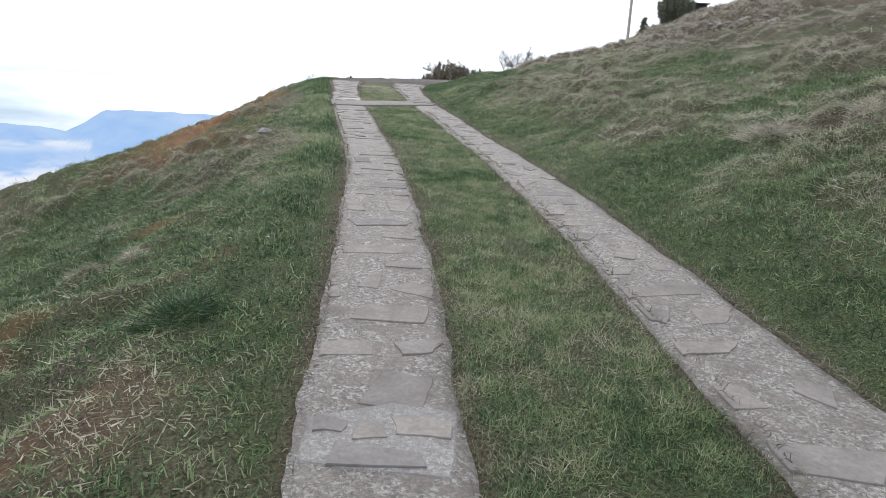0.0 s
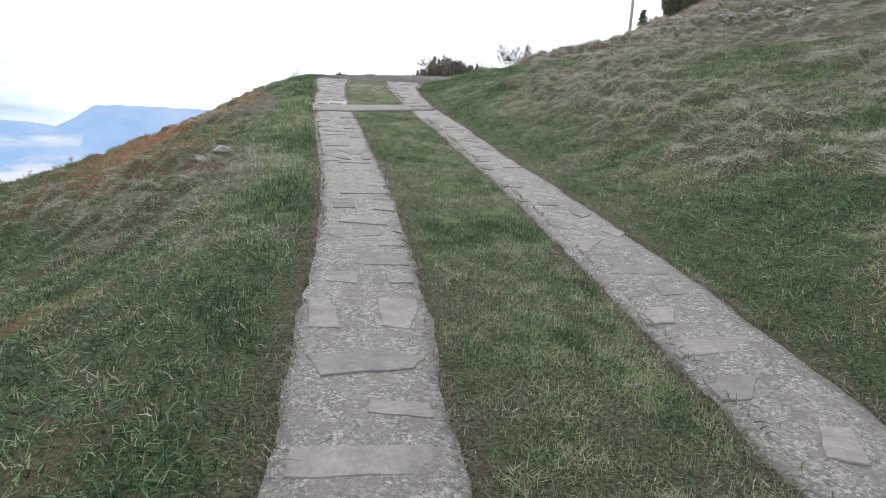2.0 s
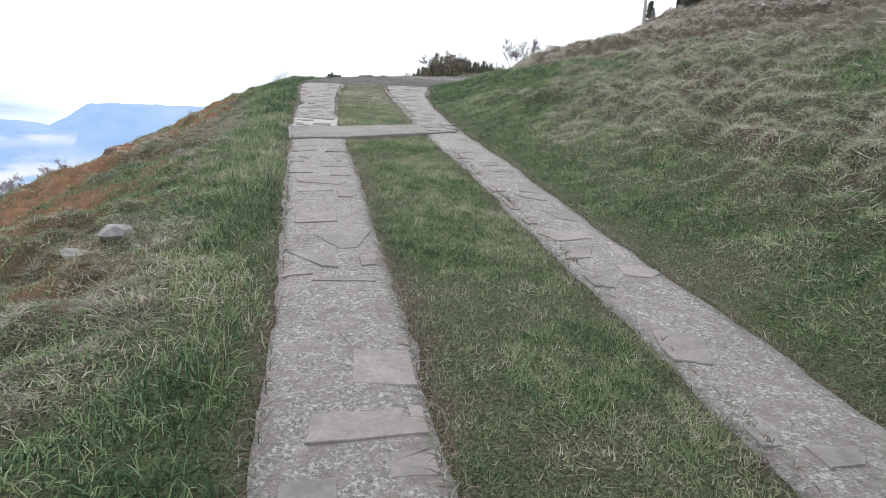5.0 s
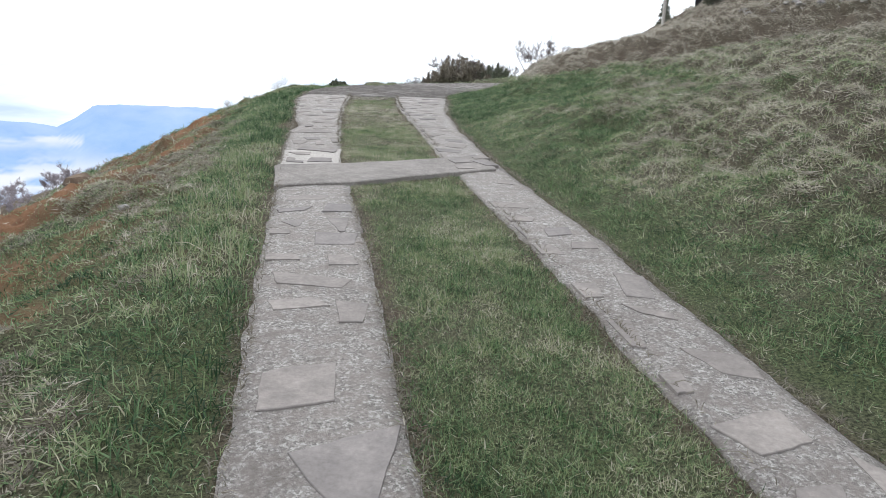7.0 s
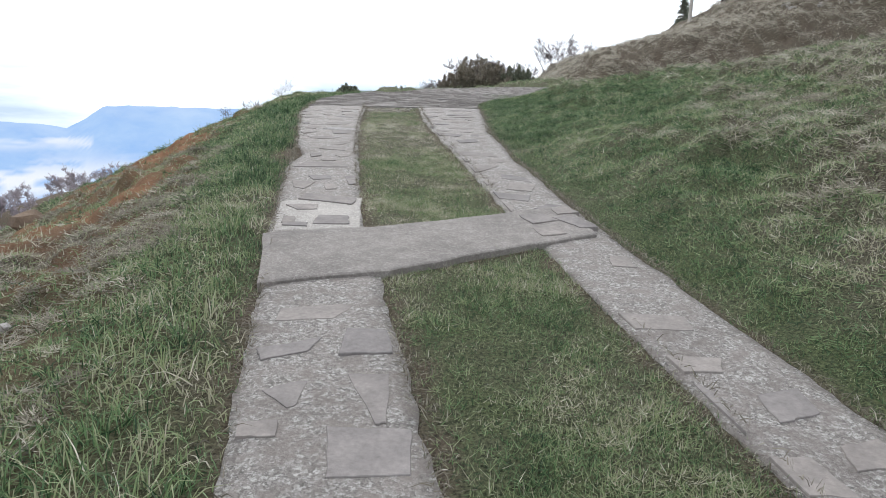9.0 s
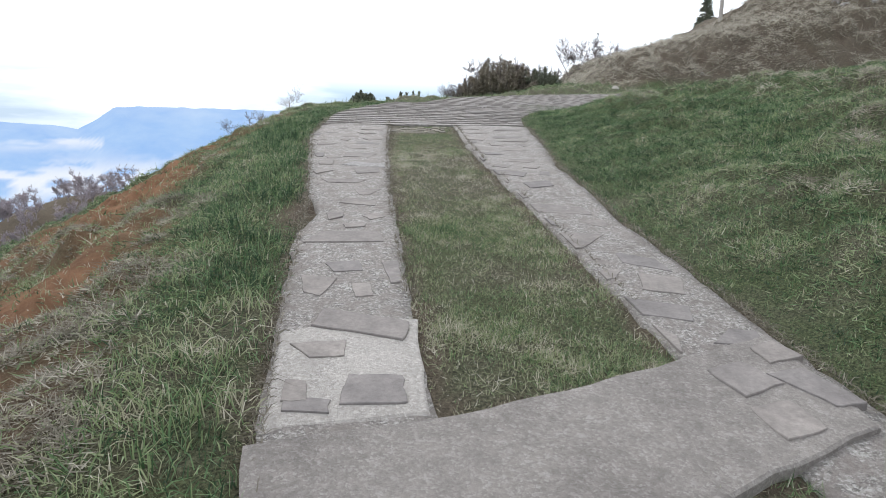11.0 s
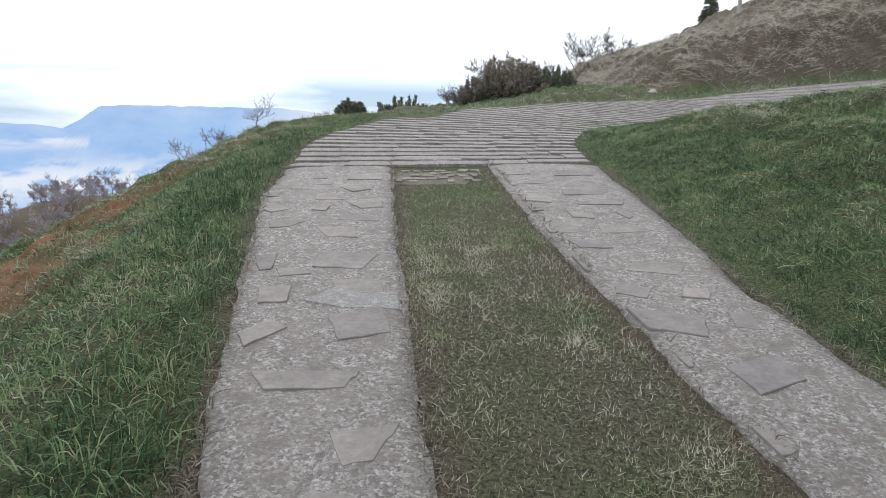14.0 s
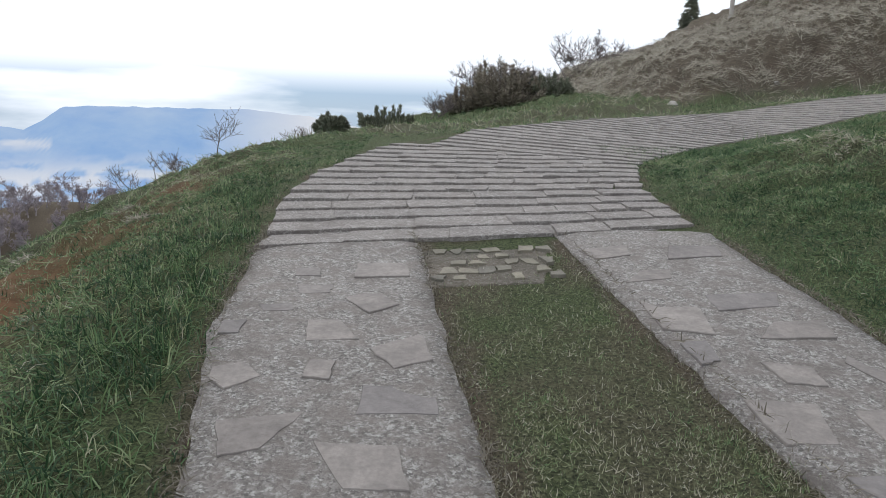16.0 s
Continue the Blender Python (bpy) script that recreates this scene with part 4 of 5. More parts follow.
# ---- grass ----
def turf(name, x, y, length, width, lean, tone, label, seed, droop=0.35, lift=0.0, single=False, mat=GRASS):
    nr = np.random.default_rng(seed)
    n = len(x)
    base = np.stack([x, y, land(x, y) - 0.005 + lift], 1)
    a = nr.uniform(0, 2 * np.pi, n)
    k = np.abs(nr.normal(0, lean, n))
    way = np.stack([np.cos(a) * k, np.sin(a) * k, np.ones(n)], 1)
    way /= np.linalg.norm(way, axis=1)[:, None]
    v, t = blade_arrays(base, way, length, width, np.full(n, droop) * nr.uniform(0.3, 1.6, n), nr, single)
    ob = fast_mesh(name, v, t, mat, np.repeat(np.clip(tone, 0, 1), 3 if single else 5))
    return tagged(ob, label, "grass", kind="stuff")


def scatter(n, x0, x1, y0, y1, seed):
    nr = np.random.default_rng(seed)
    return nr.uniform(x0, x1, n), nr.uniform(y0, y1, n), nr


def green_tone(x, y, nr, bias=0.0):
    return 0.13 + 0.6 * dryness(x, y) + nr.normal(0, 0.18, len(x)) + 0.3 * (nr.random(len(x)) < 0.09) + bias + 0.35 * (rough_noise(x * 4, y * 4, 91) - 0.5) + 0.4 * (value_noise(x * 11, y * 11, 93) - 0.5)


def middle_turf():
    f, y, nr = scatter(430000, -0.03, 1.03, 0.8, 23.7, 1)
    b, c = np.interp(y, EY, LEFT_R), np.interp(y, EY, RIGHT_L)
    x = b + (c - b) * f
    thin = np.clip((x - b) / 0.10, 0, 1) * np.clip((c - x) / 0.10, 0, 1)
    worn = np.clip((rough_noise(x * 2.2, y * 1.4, 95) - 0.36) * 6, 0.25, 1) * np.interp(y, [15, 19, 22.6, 23.4], [1, 0.9, 0.7, 0.2])
    keep = (x > b - 0.03) & (x < c + 0.03) & ~on_strip(x, y, -0.03) & (nr.random(len(x)) < worn * (0.25 + 0.75 * thin))
    x, y = x[keep], y[keep]
    n = len(x)
    length = nr.uniform(0.014, 0.06, n) * (0.7 + 0.7 * rough_noise(x * 1.8, y * 1.8, 97)) * (0.5 + 0.9 * value_noise(x * 8, y * 8, 98)) * np.interp(y, [15, 20], [1, 0.7])
    turf("grass_middle", x, y, length, nr.uniform(0.0028, 0.0058, n), 1.5, green_tone(x, y, nr, 0.02 + 0.32 * np.clip((y - 14) / 7, 0, 1)), "short mown turf between the wheel tracks", 2, 0.2, 0.0, True)


def verge(name, seed, n, near_left, label):
    x, y, nr = scatter(n, -9.5 if near_left else -1.2, 0.6 if near_left else 7.5, 0.8, 32, seed)
    edge = np.interp(y, EY, LEFT_L if near_left else RIGHT_R)
    near = (x < edge + 0.3) & (x > edge - 5.5) if near_left else (x > edge - 0.3) & (x < edge + 6.0)
    x, y = x[near], y[near]
    on, outer, do, di = zones(x, y)
    d = np.where(outer, do, di)
    want = ~on & (outer == near_left)
    dense = np.interp(d, [0, 0.05, 0.12, 1.5, 3.0, 5.0], [0.5, 0.8, 1, 1, 0.5, 0.25] if near_left else [0.5, 0.8, 1, 1, 0.5, 0.25])
    keep = want & (nr.random(len(x)) < (1 - 0.85 * bare_earth(x, y)) * (1 - 0.95 * hollow(x, y)) * dense * np.clip((rough_noise(x * 2.6, y * 2.6, 99) - 0.28) * 5, 0.3, 1))
    x, y, d = x[keep], y[keep], d[keep]
    n = len(x)
    clump = rough_noise(x * 1.6, y * 1.6, 103)
    if near_left:
        lush = np.interp(d, [0, 0.2, 0.6, 1.0], [0.5, 1.0, 0.75, 0.36]) * np.interp(y, [0, 6, 11, 22, 26], [0.55, 0.62, 1.2, 1.2, 0.6])
    else:
        lush = np.interp(d, [0, 0.3, 1.5, 4], [0.42, 0.5, 0.58, 0.7])
    length = nr.uniform(0.05, 0.13, n) * lush * (0.5 + clump) * (0.4 + 1.2 * value_noise(x * 6, y * 6, 104))
    turf(name, x, y, length, nr.uniform(0.0035, 0.007, n) * (1 + 0.12 * d), 0.95, green_tone(x, y, nr, -0.05 if near_left else -0.02), label, seed + 1, 0.45, 0.0, not near_left)


def slope_turf():
    x, y, nr = scatter(260000, -28, 26, 1, 62, 11)
    on, outer, do, di = zones(x, y)
    d = np.where(outer, do, di)
    far = np.hypot(x + 1.5, y - 10)
    keep = ~on & (d > np.where(y < 30, 1.6, 0.02)) & (nr.random(len(x)) < (1 - 0.85 * bare_earth(x, y)) * np.interp(d, [0, 6, 20], [1.0, 0.8, 0.35]) * (1 - 0.92 * bank_share(x, y) * (d > 1.5))) & (far < 60)
    x, y, d = x[keep], y[keep], d[keep]
    n = len(x)
    grown = np.interp(np.hypot(x + 1.5, y - 8), [0, 12, 30, 60], [1.0, 1.2, 1.9, 2.8])
    length = nr.uniform(0.05, 0.13, n) * grown * (0.5 + rough_noise(x * 1.2, y * 1.2, 107)) * np.where(bank_share(x, y) * (d > 1.5) > 0.3, 1.25, 1.0)
    turf("grass_slopes", x, y, length, nr.uniform(0.006, 0.011, n) * grown, 0.8, green_tone(x, y, nr, 0.16 * bank_share(x, y) * (d > 1.5) + 0.08), "rough hillside grass, green mixed with straw", 12, 0.6, 0.0, True)


def matted():
    """Short dead and green blades that lie close to the soil, away from the tracks."""
    x, y, nr = scatter(620000, -9.0, 8.5, 0.9, 29, 71)
    lo, hi = np.interp(y, EY, LEFT_L), np.interp(y, EY, RIGHT_R)
    d = np.maximum(lo - x, x - hi)
    keep = (d > 0.25) & (d < 6) & (nr.random(len(x)) < np.interp(d, [0.25, 0.8, 3, 6], [0.3, 1.0, 0.8, 0.35]))
    x, y, d = x[keep], y[keep], d[keep]
    keep = nr.random(len(x)) < 1 - 0.92 * bare_earth(x, y)
    x, y, d = x[keep], y[keep], d[keep]
    n = len(x)
    tone = 0.08 + 0.5 * dryness(x, y) + nr.normal(0, 0.17, n) + 0.6 * (value_noise(x * 8, y * 8, 94) - 0.5)
    turf("grass_matted", x, y, nr.uniform(0.03, 0.085, n), nr.uniform(0.004, 0.009, n) * (1 + 0.1 * d), 2.4, tone, "matted dead and green grass lying on the slopes", 72, 0.2, 0.01, True)


def tussocks(name, count, per, seed, place, size, label, tone, mat=DEAD):
    nr = np.random.default_rng(seed)
    cx, cy = place(nr, count)
    n = len(cx) * per
    ci = np.repeat(np.arange(len(cx)), per)
    s = nr.uniform(*size, len(cx))[ci]
    r, a = np.sqrt(nr.random(n)) * s * 0.45, nr.uniform(0, 2 * np.pi, n)
    x, y = cx[ci] + np.cos(a) * r, cy[ci] + np.sin(a) * r
    base = np.stack([x, y, land(x, y) + 0.12 * s * (1 - (r / (s * 0.45)) ** 2)], 1)
    out = 0.2 + 0.9 * r / (s * 0.45)
    way = np.stack([np.cos(a) * out + nr.normal(0, 0.75, n), np.sin(a) * out + nr.normal(0, 0.75, n), np.ones(n)], 1)
    way /= np.linalg.norm(way, axis=1)[:, None]
    length = s * nr.uniform(0.22, 0.5, n)
    far = np.interp(np.hypot(x + 1.5, y - 8), [0, 12, 30, 60], [1.0, 1.3, 2.2, 3.4])
    v, t = blade_arrays(base, way, length, nr.uniform(0.004, 0.007, n) * far, nr.uniform(0.2, 0.8, n), nr, True)
    shade = tone + nr.normal(0, 0.14, n) + nr.normal(0, 0.16, len(cx))[ci]
    ob = fast_mesh(name, v, t, mat, np.repeat(np.clip(shade, 0, 1), 3))
    return tagged(ob, label, "grass", kind="stuff")


def bank_places(nr, count):
    x, y = nr.uniform(2, 24, count * 4), nr.uniform(34, 62, count * 4)
    on, outer, do, di = zones(x, y)
    k = outer & (bank_share(x, y) > 0.15) & (do > 1.7) & (mounds(x, y, 0.58, 301) > 0.35)
    return x[k][:count], y[k][:count]


def flank_places(nr, count):
    x, y = nr.uniform(-9, 0, count * 9), nr.uniform(1.5, 26, count * 9)
    on, outer, do, di = zones(x, y)
    k = outer & (do > 0.6) & (do < 4.5) & (y > 3.8) & (dryness(x, y) > 0.45) & (bare_earth(x, y) < 0.5)
    return x[k][:count], y[k][:count]


def field_places(nr, count):
    x, y = nr.uniform(0, 14, count * 9), nr.uniform(3, 34, count * 9)
    on, outer, do, di = zones(x, y)
    k = ~outer & ~on & (di > 1.3) & (dryness(x, y) > 0.42)
    return x[k][:count], y[k][:count]


def thatch():
    """Dead brown blades that lie along the edges of the tracks."""
    nr = np.random.default_rng(61)
    xs, ys = [], []
    for edge, side in ((LEFT_L, -1), (LEFT_R, 1), (RIGHT_L, -1), (RIGHT_R, 1)):
        y = nr.uniform(0.8, 24, 11000)
        xs.append(np.interp(y, EY, edge) + side * (np.abs(nr.normal(0, 0.055, len(y))) - 0.035))
        ys.append(y)
    x, y = np.concatenate(xs), np.concatenate(ys)
    keep = ~((y > 14.0) & (y < 16.6) & (x > np.interp(y, EY, LEFT_R) - 0.1) & (x < np.interp(y, EY, RIGHT_L) + 0.1)) & (nr.random(len(x)) < np.clip((rough_noise(x * 3, y * 3, 63) - 0.3) * 4, 0.15, 1))
    x, y = x[keep], y[keep]
    n = len(x)
    turf("grass_thatch", x, y, nr.uniform(0.02, 0.07, n), nr.uniform(0.003, 0.006, n), 2.2, 0.45 + nr.normal(0, 0.16, n), "brown dead grass along the edges of the tracks", 62, 0.5, np.where(on_strip(x, y, -0.02), 0.065, 0.0), False, DEAD)


middle_turf()
thatch()
verge("grass_flank", 21, 640000, True, "long lush grass on the edge of the falling flank")
verge("grass_field", 31, 950000, False, "green meadow grass beside the wheel track")
matted()
slope_turf()
tussocks("tussocks_bank", 3600, 40, 51, bank_places, (0.35, 0.8), "bleached tussocks covering the bank", 0.84)
tussocks("tussocks_flank", 2000, 32, 52, flank_places, (0.09, 0.22), "straw coloured tufts on the flank", 0.6)
tussocks("tussocks_field", 2600, 55, 53, field_places, (0.15, 0.36), "dry matted tufts on the meadow slope", 0.74)
tussocks("tussock_single", 3, 260, 54, lambda nr, c: (np.array([3.6, 3.75, 3.5]), np.array([7.0, 7.1, 7.15])), (0.5, 0.62), "pale upright tuft of dead grass on the meadow", 0.9)
tussocks("tussock_lush", 1, 420, 55, lambda nr, c: (np.array([-1.22]), np.array([3.25])), (0.4, 0.42), "dark lush clump of grass beside the track", 0.06, GRASS)

# ---- paving pieces ----
flag(west, 0.02, 2.41, 0.25, 0.25, 0.26, 0.01, -9)
flag(west, -0.26, 2.75, 0.28, 0.26, 0.15, 0.01, 9)
flag(west, 0.08, 2.81, 0.15, 0.23, 0.13, 0.02, 13)
flag(west, -0.09, 3.16, 0.39, 0.38, 0.19, 0.04, 3)
flag(west, -0.45, 3.44, 0.09, 0.07, 0.21, -0.00, 5)
flag(west, 0.02, 3.52, 0.26, 0.15, 0.16, 0.01, -17)
flag(west, -0.24, 3.63, 0.13, 0.05, 0.25, 0.02, 2)
flag(west, -0.08, 3.90, 0.20, 0.22, 0.12, -0.00, 3)
flag(west, -0.27, 4.18, 0.44, 0.49, 0.15, 0.00, 7)
flag(west, -0.17, 4.49, 0.24, 0.23, 0.10, -0.01, -3)
flag(west, -0.31, 4.85, 0.37, 0.55, 0.19, 0.06, 18)
flag(west, -0.59, 5.33, 0.15, 0.10, 0.38, -0.09, 0)
flag(west, -0.23, 5.37, 0.13, 0.25, 0.35, -0.01, 1)
flag(west, -0.58, 5.83, 0.17, 0.18, 0.18, 0.01, 2)
flag(west, -0.26, 5.85, 0.15, 0.19, 0.15, -0.01, 2)
flag(west, -0.45, 6.17, 0.42, 0.44, 0.21, -0.02, 6)
flag(west, -0.35, 6.49, 0.20, 0.21, 0.12, 0.02, 10)
flag(west, -0.60, 6.65, 0.31, 0.38, 0.11, -0.01, 25)
flag(west, -0.32, 6.84, 0.09, 0.07, 0.16, -0.06, -18)
flag(west, -0.62, 7.05, 0.35, 0.30, 0.22, -0.03, -1)
flag(west, -0.46, 7.47, 0.20, 0.19, 0.18, 0.01, -0)
flag(west, -0.83, 7.56, 0.19, 0.17, 0.33, 0.00, 10)
flag(west, -0.52, 7.82, 0.18, 0.19, 0.14, 0.02, 11)
flag(west, -0.71, 8.03, 0.42, 0.40, 0.17, 0.02, 14)
flag(west, -0.69, 8.48, 0.27, 0.30, 0.29, 0.00, 1)
flag(west, -0.99, 9.49, 0.33, 0.24, 0.08, 0.04, 6)
flag(west, -1.31, 9.54, 0.19, 0.12, 0.08, 0.00, 28)
flag(west, -0.92, 9.84, 0.07, 0.12, 0.19, 0.04, 24)
flag(west, -1.26, 9.84, 0.09, 0.17, 0.36, -0.21, 8)
flag(west, -1.11, 10.25, 0.13, 0.44, 0.39, 0.10, 28)
flag(west, -1.41, 10.82, 0.30, 0.35, 0.35, 0.05, 18)
flag(west, -1.30, 11.59, 0.14, 0.17, 0.25, -0.04, -2)
flag(west, -1.60, 11.66, 0.30, 0.24, 0.13, -0.02, 20)
flag(west, -1.59, 12.01, 0.39, 0.49, 0.15, -0.04, -7)
flag(west, -1.46, 12.40, 0.18, 0.18, 0.19, 0.00, 16)
flag(west, -1.86, 12.41, 0.23, 0.18, 0.11, -0.01, 1)
flag(west, -1.58, 12.86, 0.27, 0.29, 0.29, -0.02, 4)
flag(west, -2.01, 12.96, 0.17, 0.15, 0.11, -0.02, 7)
flag(west, -1.94, 13.21, 0.03, 0.20, 0.16, 0.06, 37)
flag(west, -1.61, 13.22, 0.05, 0.18, 0.37, -0.11, -1)
flag(west, -2.04, 13.59, 0.20, 0.29, 0.10, 0.05, 32)
flag(west, -1.70, 13.71, 0.23, 0.19, 0.26, 0.01, 6)
flag(west, -2.01, 14.00, 0.27, 0.40, 0.17, 0.08, 13)
flag(west, -2.52, 15.60, 0.08, 0.09, 0.16, -0.03, 6)
flag(west, -2.21, 15.65, 0.26, 0.22, 0.23, 0.00, 2)
flag(west, -2.48, 15.95, 0.17, 0.24, 0.15, -0.04, 10)
flag(west, -2.34, 16.25, 0.49, 0.51, 0.22, -0.03, -16)
flag(west, -2.40, 16.69, 0.11, 0.13, 0.18, -0.03, 6)
flag(west, -2.68, 16.73, 0.10, 0.20, 0.25, -0.07, -14)
flag(west, -2.27, 17.00, 0.07, 0.10, 0.34, 0.12, 30)
flag(west, -2.56, 17.04, 0.18, 0.19, 0.17, -0.03, 11)
flag(west, -2.65, 17.63, 0.52, 0.39, 0.26, 0.03, 10)
flag(west, -2.64, 17.92, 0.16, 0.16, 0.10, 0.00, 13)
flag(west, -2.82, 18.16, 0.13, 0.17, 0.16, 0.09, 47)
flag(west, -2.53, 18.17, 0.13, 0.16, 0.13, 0.02, 44)
flag(west, -2.70, 18.57, 0.31, 0.25, 0.18, -0.03, -12)
flag(west, -2.70, 18.92, 0.10, 0.22, 0.19, 0.07, 16)
flag(west, -2.96, 19.31, 0.30, 0.41, 0.13, 0.00, 5)
flag(west, -3.25, 19.72, 0.23, 0.19, 0.13, 0.03, 57)
flag(west, -2.82, 19.83, 0.24, 0.25, 0.27, 0.06, 26)
flag(west, -3.29, 20.14, 0.11, 0.18, 0.22, 0.00, 12)
flag(west, -2.89, 20.28, 0.23, 0.25, 0.22, -0.01, 5)
flag(west, -3.27, 20.48, 0.16, 0.15, 0.11, -0.01, 13)
flag(west, -3.46, 20.64, 0.06, 0.11, 0.27, 0.06, 27)
flag(west, -3.03, 20.72, 0.29, 0.35, 0.28, -0.00, -4)
flag(west, -3.16, 21.30, 0.21, 0.29, 0.25, -0.08, -2)
flag(west, -3.56, 21.47, 0.15, 0.30, 0.23, 0.09, 17)
flag(west, -3.07, 21.71, 0.28, 0.26, 0.22, 0.01, 3)
flag(west, -3.73, 21.90, 0.15, 0.17, 0.19, 0.02, 44)
flag(west, -3.39, 21.95, 0.12, 0.13, 0.16, -0.01, -4)
flag(west, -3.05, 22.12, 0.16, 0.28, 0.24, 0.05, 29)
flag(west, -3.42, 22.34, 0.22, 0.15, 0.22, -0.06, 2)
flag(west, -3.88, 22.35, 0.12, 0.14, 0.16, -0.01, 2)
flag(west, -3.70, 22.59, 0.16, 0.14, 0.09, -0.02, 9)
flag(west, -3.23, 22.71, 0.16, 0.19, 0.25, 0.03, 37)
flag(west, -3.55, 22.87, 0.17, 0.18, 0.12, -0.02, 6)
flag(west, -3.63, 23.15, 0.14, 0.16, 0.13, -0.02, 4)
flag(west, -3.21, 23.22, 0.29, 0.31, 0.27, 0.01, 2)
flag(east, 1.63, 2.09, 0.33, 0.44, 0.19, 0.07, -5)
flag(east, 1.45, 2.52, 0.21, 0.19, 0.20, 0.01, 8)
flag(east, 1.83, 2.61, 0.19, 0.17, 0.15, -0.09, -56)
flag(east, 1.48, 2.99, 0.29, 0.35, 0.11, 0.09, 10)
flag(east, 1.33, 3.39, 0.19, 0.18, 0.20, -0.03, -28)
flag(east, 1.67, 3.40, 0.15, 0.27, 0.19, 0.13, 18)
flag(east, 1.47, 3.76, 0.52, 0.55, 0.19, 0.02, 14)
flag(east, 1.28, 4.04, 0.20, 0.23, 0.13, 0.06, 8)
flag(east, 1.60, 4.17, 0.14, 0.14, 0.12, 0.02, 10)
flag(east, 1.44, 4.43, 0.12, 0.15, 0.24, 0.07, -3)
flag(east, 1.19, 4.79, 0.20, 0.26, 0.19, 0.10, 5)
flag(east, 1.24, 5.19, 0.34, 0.41, 0.16, 0.16, 14)
flag(east, 1.10, 5.52, 0.17, 0.21, 0.22, 0.07, 8)
flag(east, 1.28, 5.93, 0.15, 0.11, 0.18, 0.01, 6)
flag(east, 1.20, 6.26, 0.34, 0.30, 0.19, 0.04, 7)
flag(east, 0.95, 6.73, 0.16, 0.15, 0.35, 0.05, -14)
flag(east, 1.24, 7.14, 0.17, 0.23, 0.16, -0.12, -57)
flag(east, 0.89, 7.23, 0.20, 0.26, 0.17, -0.02, -45)
flag(east, 1.10, 7.68, 0.16, 0.25, 0.16, -0.10, -53)
flag(east, 0.88, 7.96, 0.12, 0.18, 0.12, 0.02, 8)
flag(east, 0.67, 8.09, 0.12, 0.08, 0.17, 0.06, 7)
flag(east, 0.64, 8.81, 0.19, 0.27, 0.34, -0.04, -13)
flag(east, 0.42, 9.65, 0.19, 0.18, 0.15, -0.07, -21)
flag(east, 0.73, 9.85, 0.17, 0.31, 0.19, 0.01, -14)
flag(east, 0.44, 10.18, 0.19, 0.17, 0.18, 0.10, 17)
flag(east, 0.71, 10.32, 0.06, 0.10, 0.20, -0.16, -41)
flag(east, 0.43, 10.61, 0.27, 0.36, 0.23, 0.03, 23)
flag(east, 0.19, 10.98, 0.10, 0.14, 0.18, 0.03, 11)
flag(east, 0.50, 11.19, 0.18, 0.27, 0.21, -0.12, -15)
flag(east, 0.11, 11.48, 0.10, 0.15, 0.33, 0.02, 9)
flag(east, 0.33, 11.76, 0.20, 0.30, 0.09, -0.09, -21)
flag(east, -0.00, 12.05, 0.18, 0.23, 0.22, 0.04, 13)
flag(east, 0.33, 12.17, 0.16, 0.19, 0.37, -0.03, -11)
flag(east, -0.11, 12.83, 0.18, 0.21, 0.22, -0.03, 4)
flag(east, 0.18, 12.96, 0.18, 0.17, 0.16, 0.06, 17)
flag(east, -0.26, 13.25, 0.05, 0.11, 0.35, 0.03, 4)
flag(east, 0.05, 13.30, 0.22, 0.20, 0.17, 0.09, 22)
flag(east, -0.25, 13.61, 0.29, 0.35, 0.14, 0.01, 3)
flag(east, -0.27, 14.06, 0.31, 0.34, 0.18, -0.01, -1)
flag(east, -0.22, 14.99, 0.16, 0.14, 0.21, -0.00, -2)
flag(east, -0.87, 16.23, 0.07, 0.16, 0.14, -0.14, -48)
flag(east, -0.49, 16.28, 0.23, 0.12, 0.19, 0.06, -6)
flag(east, -0.81, 16.58, 0.26, 0.36, 0.23, -0.06, -15)
flag(east, -0.69, 16.96, 0.23, 0.23, 0.27, -0.01, -11)
flag(east, -0.99, 17.08, 0.15, 0.18, 0.13, 0.07, 18)
flag(east, -0.72, 17.36, 0.29, 0.27, 0.16, -0.13, -30)
flag(east, -1.09, 17.76, 0.18, 0.42, 0.34, 0.13, 3)
flag(east, -1.22, 18.20, 0.16, 0.14, 0.13, -0.09, -25)
flag(east, -0.83, 18.21, 0.11, 0.20, 0.17, -0.01, 8)
flag(east, -1.09, 18.59, 0.53, 0.47, 0.25, -0.02, -4)
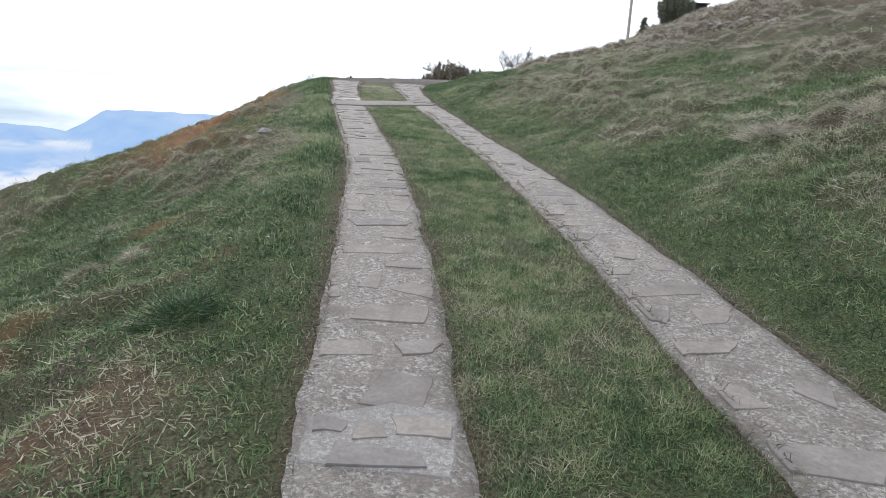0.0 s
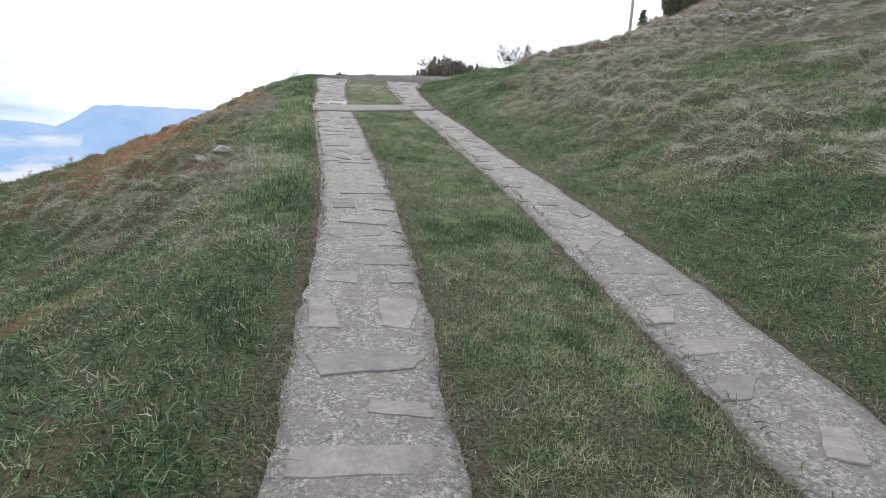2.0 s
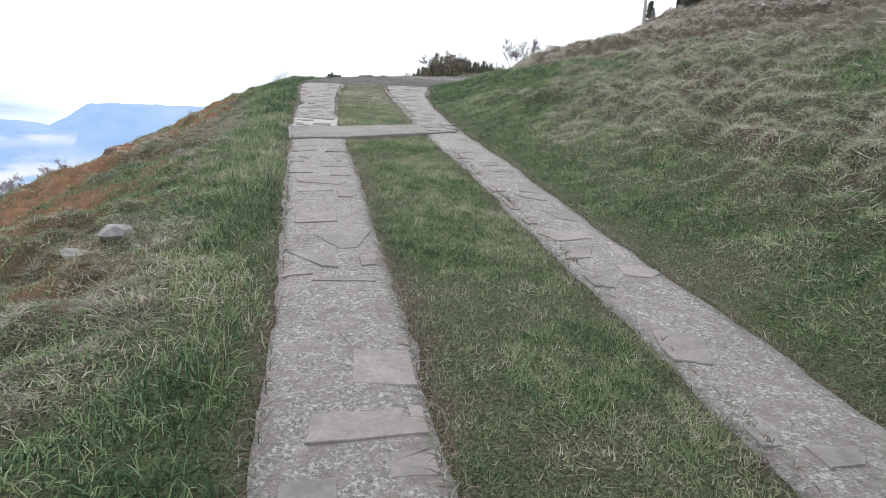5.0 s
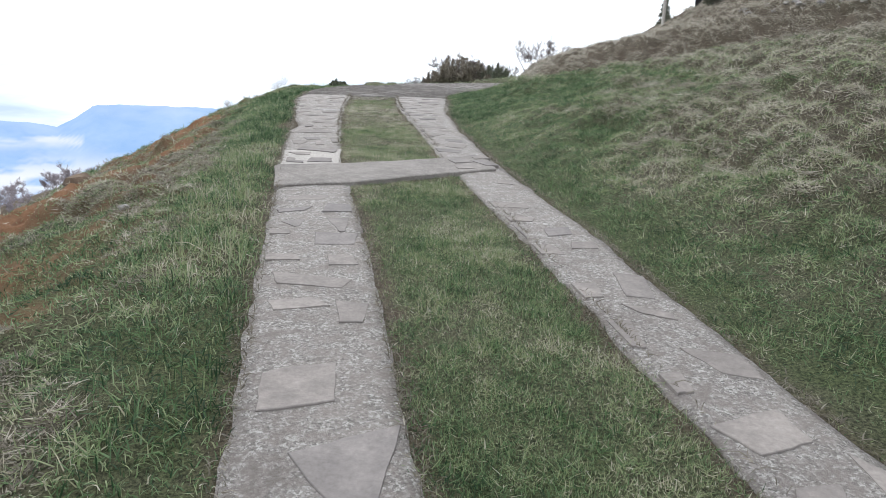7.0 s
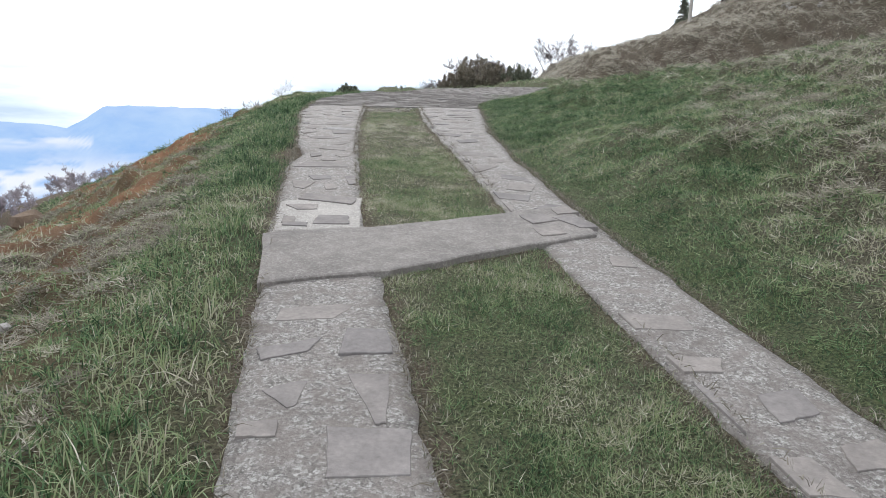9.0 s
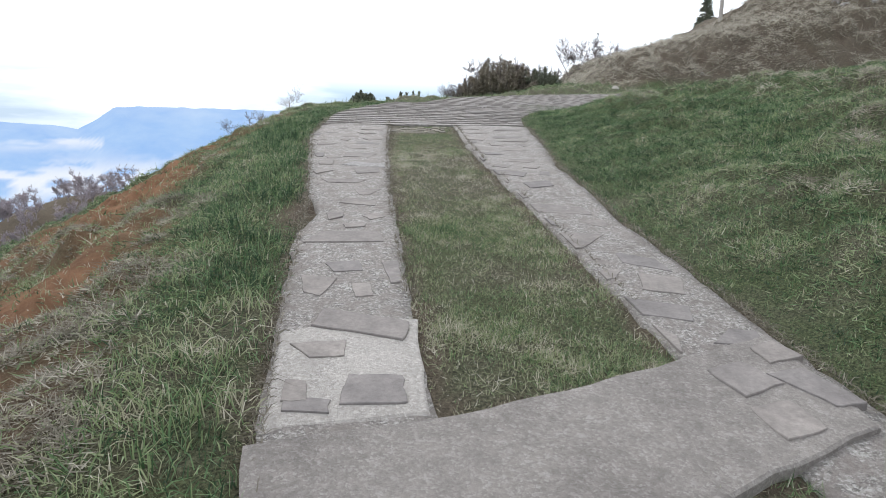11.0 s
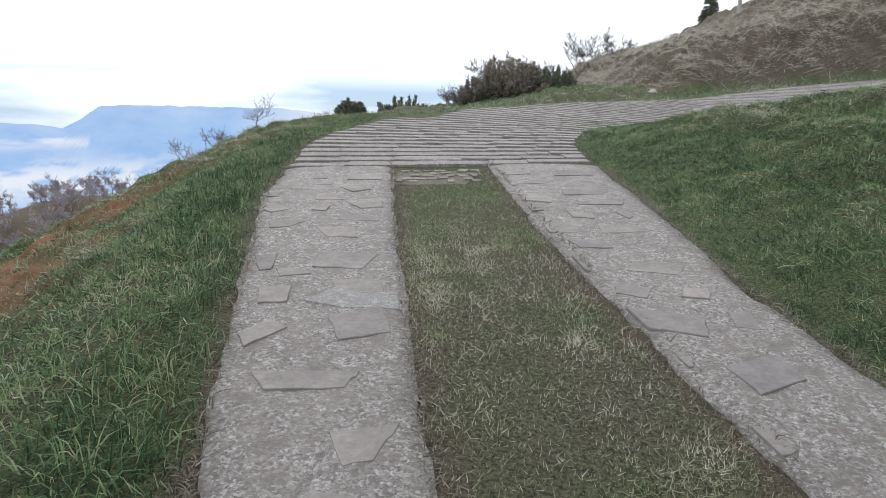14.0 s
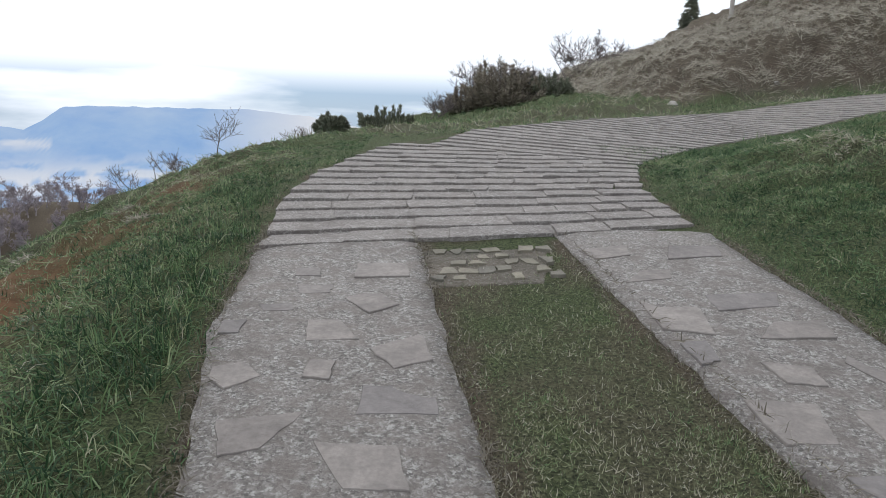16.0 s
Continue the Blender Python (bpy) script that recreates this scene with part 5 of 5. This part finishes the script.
flag(east, -1.38, 19.01, 0.16, 0.18, 0.17, -0.03, 11)
flag(east, -1.14, 19.47, 0.27, 0.30, 0.20, 0.08, 30)
flag(east, -1.49, 19.55, 0.08, 0.16, 0.08, -0.03, -8)
flag(east, -1.42, 19.94, 0.39, 0.35, 0.22, -0.00, -17)
flag(east, -1.03, 19.98, 0.09, 0.10, 0.18, 0.01, -3)
flag(east, -1.13, 20.32, 0.14, 0.14, 0.16, 0.04, -14)
flag(east, -1.47, 20.34, 0.15, 0.19, 0.16, -0.00, -17)
flag(east, -1.22, 20.73, 0.29, 0.31, 0.20, 0.03, -13)
flag(east, -1.65, 20.77, 0.07, 0.10, 0.26, -0.06, -17)
flag(east, -1.52, 21.19, 0.21, 0.23, 0.20, -0.03, 3)
flag(east, -1.21, 21.59, 0.33, 0.29, 0.21, 0.03, 9)
flag(east, -1.65, 21.60, 0.26, 0.28, 0.28, 0.07, -0)
flag(east, -1.42, 21.97, 0.15, 0.23, 0.18, -0.04, -10)
flag(east, -1.08, 22.04, 0.21, 0.17, 0.07, -0.06, -75)
flag(east, -1.74, 22.17, 0.13, 0.12, 0.22, 0.05, 12)
flag(east, -1.15, 22.44, 0.37, 0.28, 0.19, 0.13, 4)
flag(east, -1.69, 22.58, 0.23, 0.29, 0.37, -0.10, -18)
flag(east, -1.24, 22.82, 0.34, 0.45, 0.20, 0.09, 10)
flag(east, -1.61, 23.23, 0.33, 0.21, 0.15, 0.14, 20)
flag(east, -1.76, 23.68, 0.26, 0.40, 0.21, 0.08, 23)
flag(east, -1.16, 23.74, 0.40, 0.33, 0.26, 0.15, 12)
flag(east, -0.62, 15.52, 0.22, 0.26, 0.2, 0.03, 28)
flag(east, -0.38, 15.78, 0.16, 0.2, 0.3, -0.02, 24)
flag(east, -0.66, 15.83, 0.26, 0.22, 0.24, 0.02, 30)
flag(east, -0.43, 16.08, 0.2, 0.16, 0.16, 0.04, 33)
lay_repair_slabs()
lay_bend()
lay_setts()
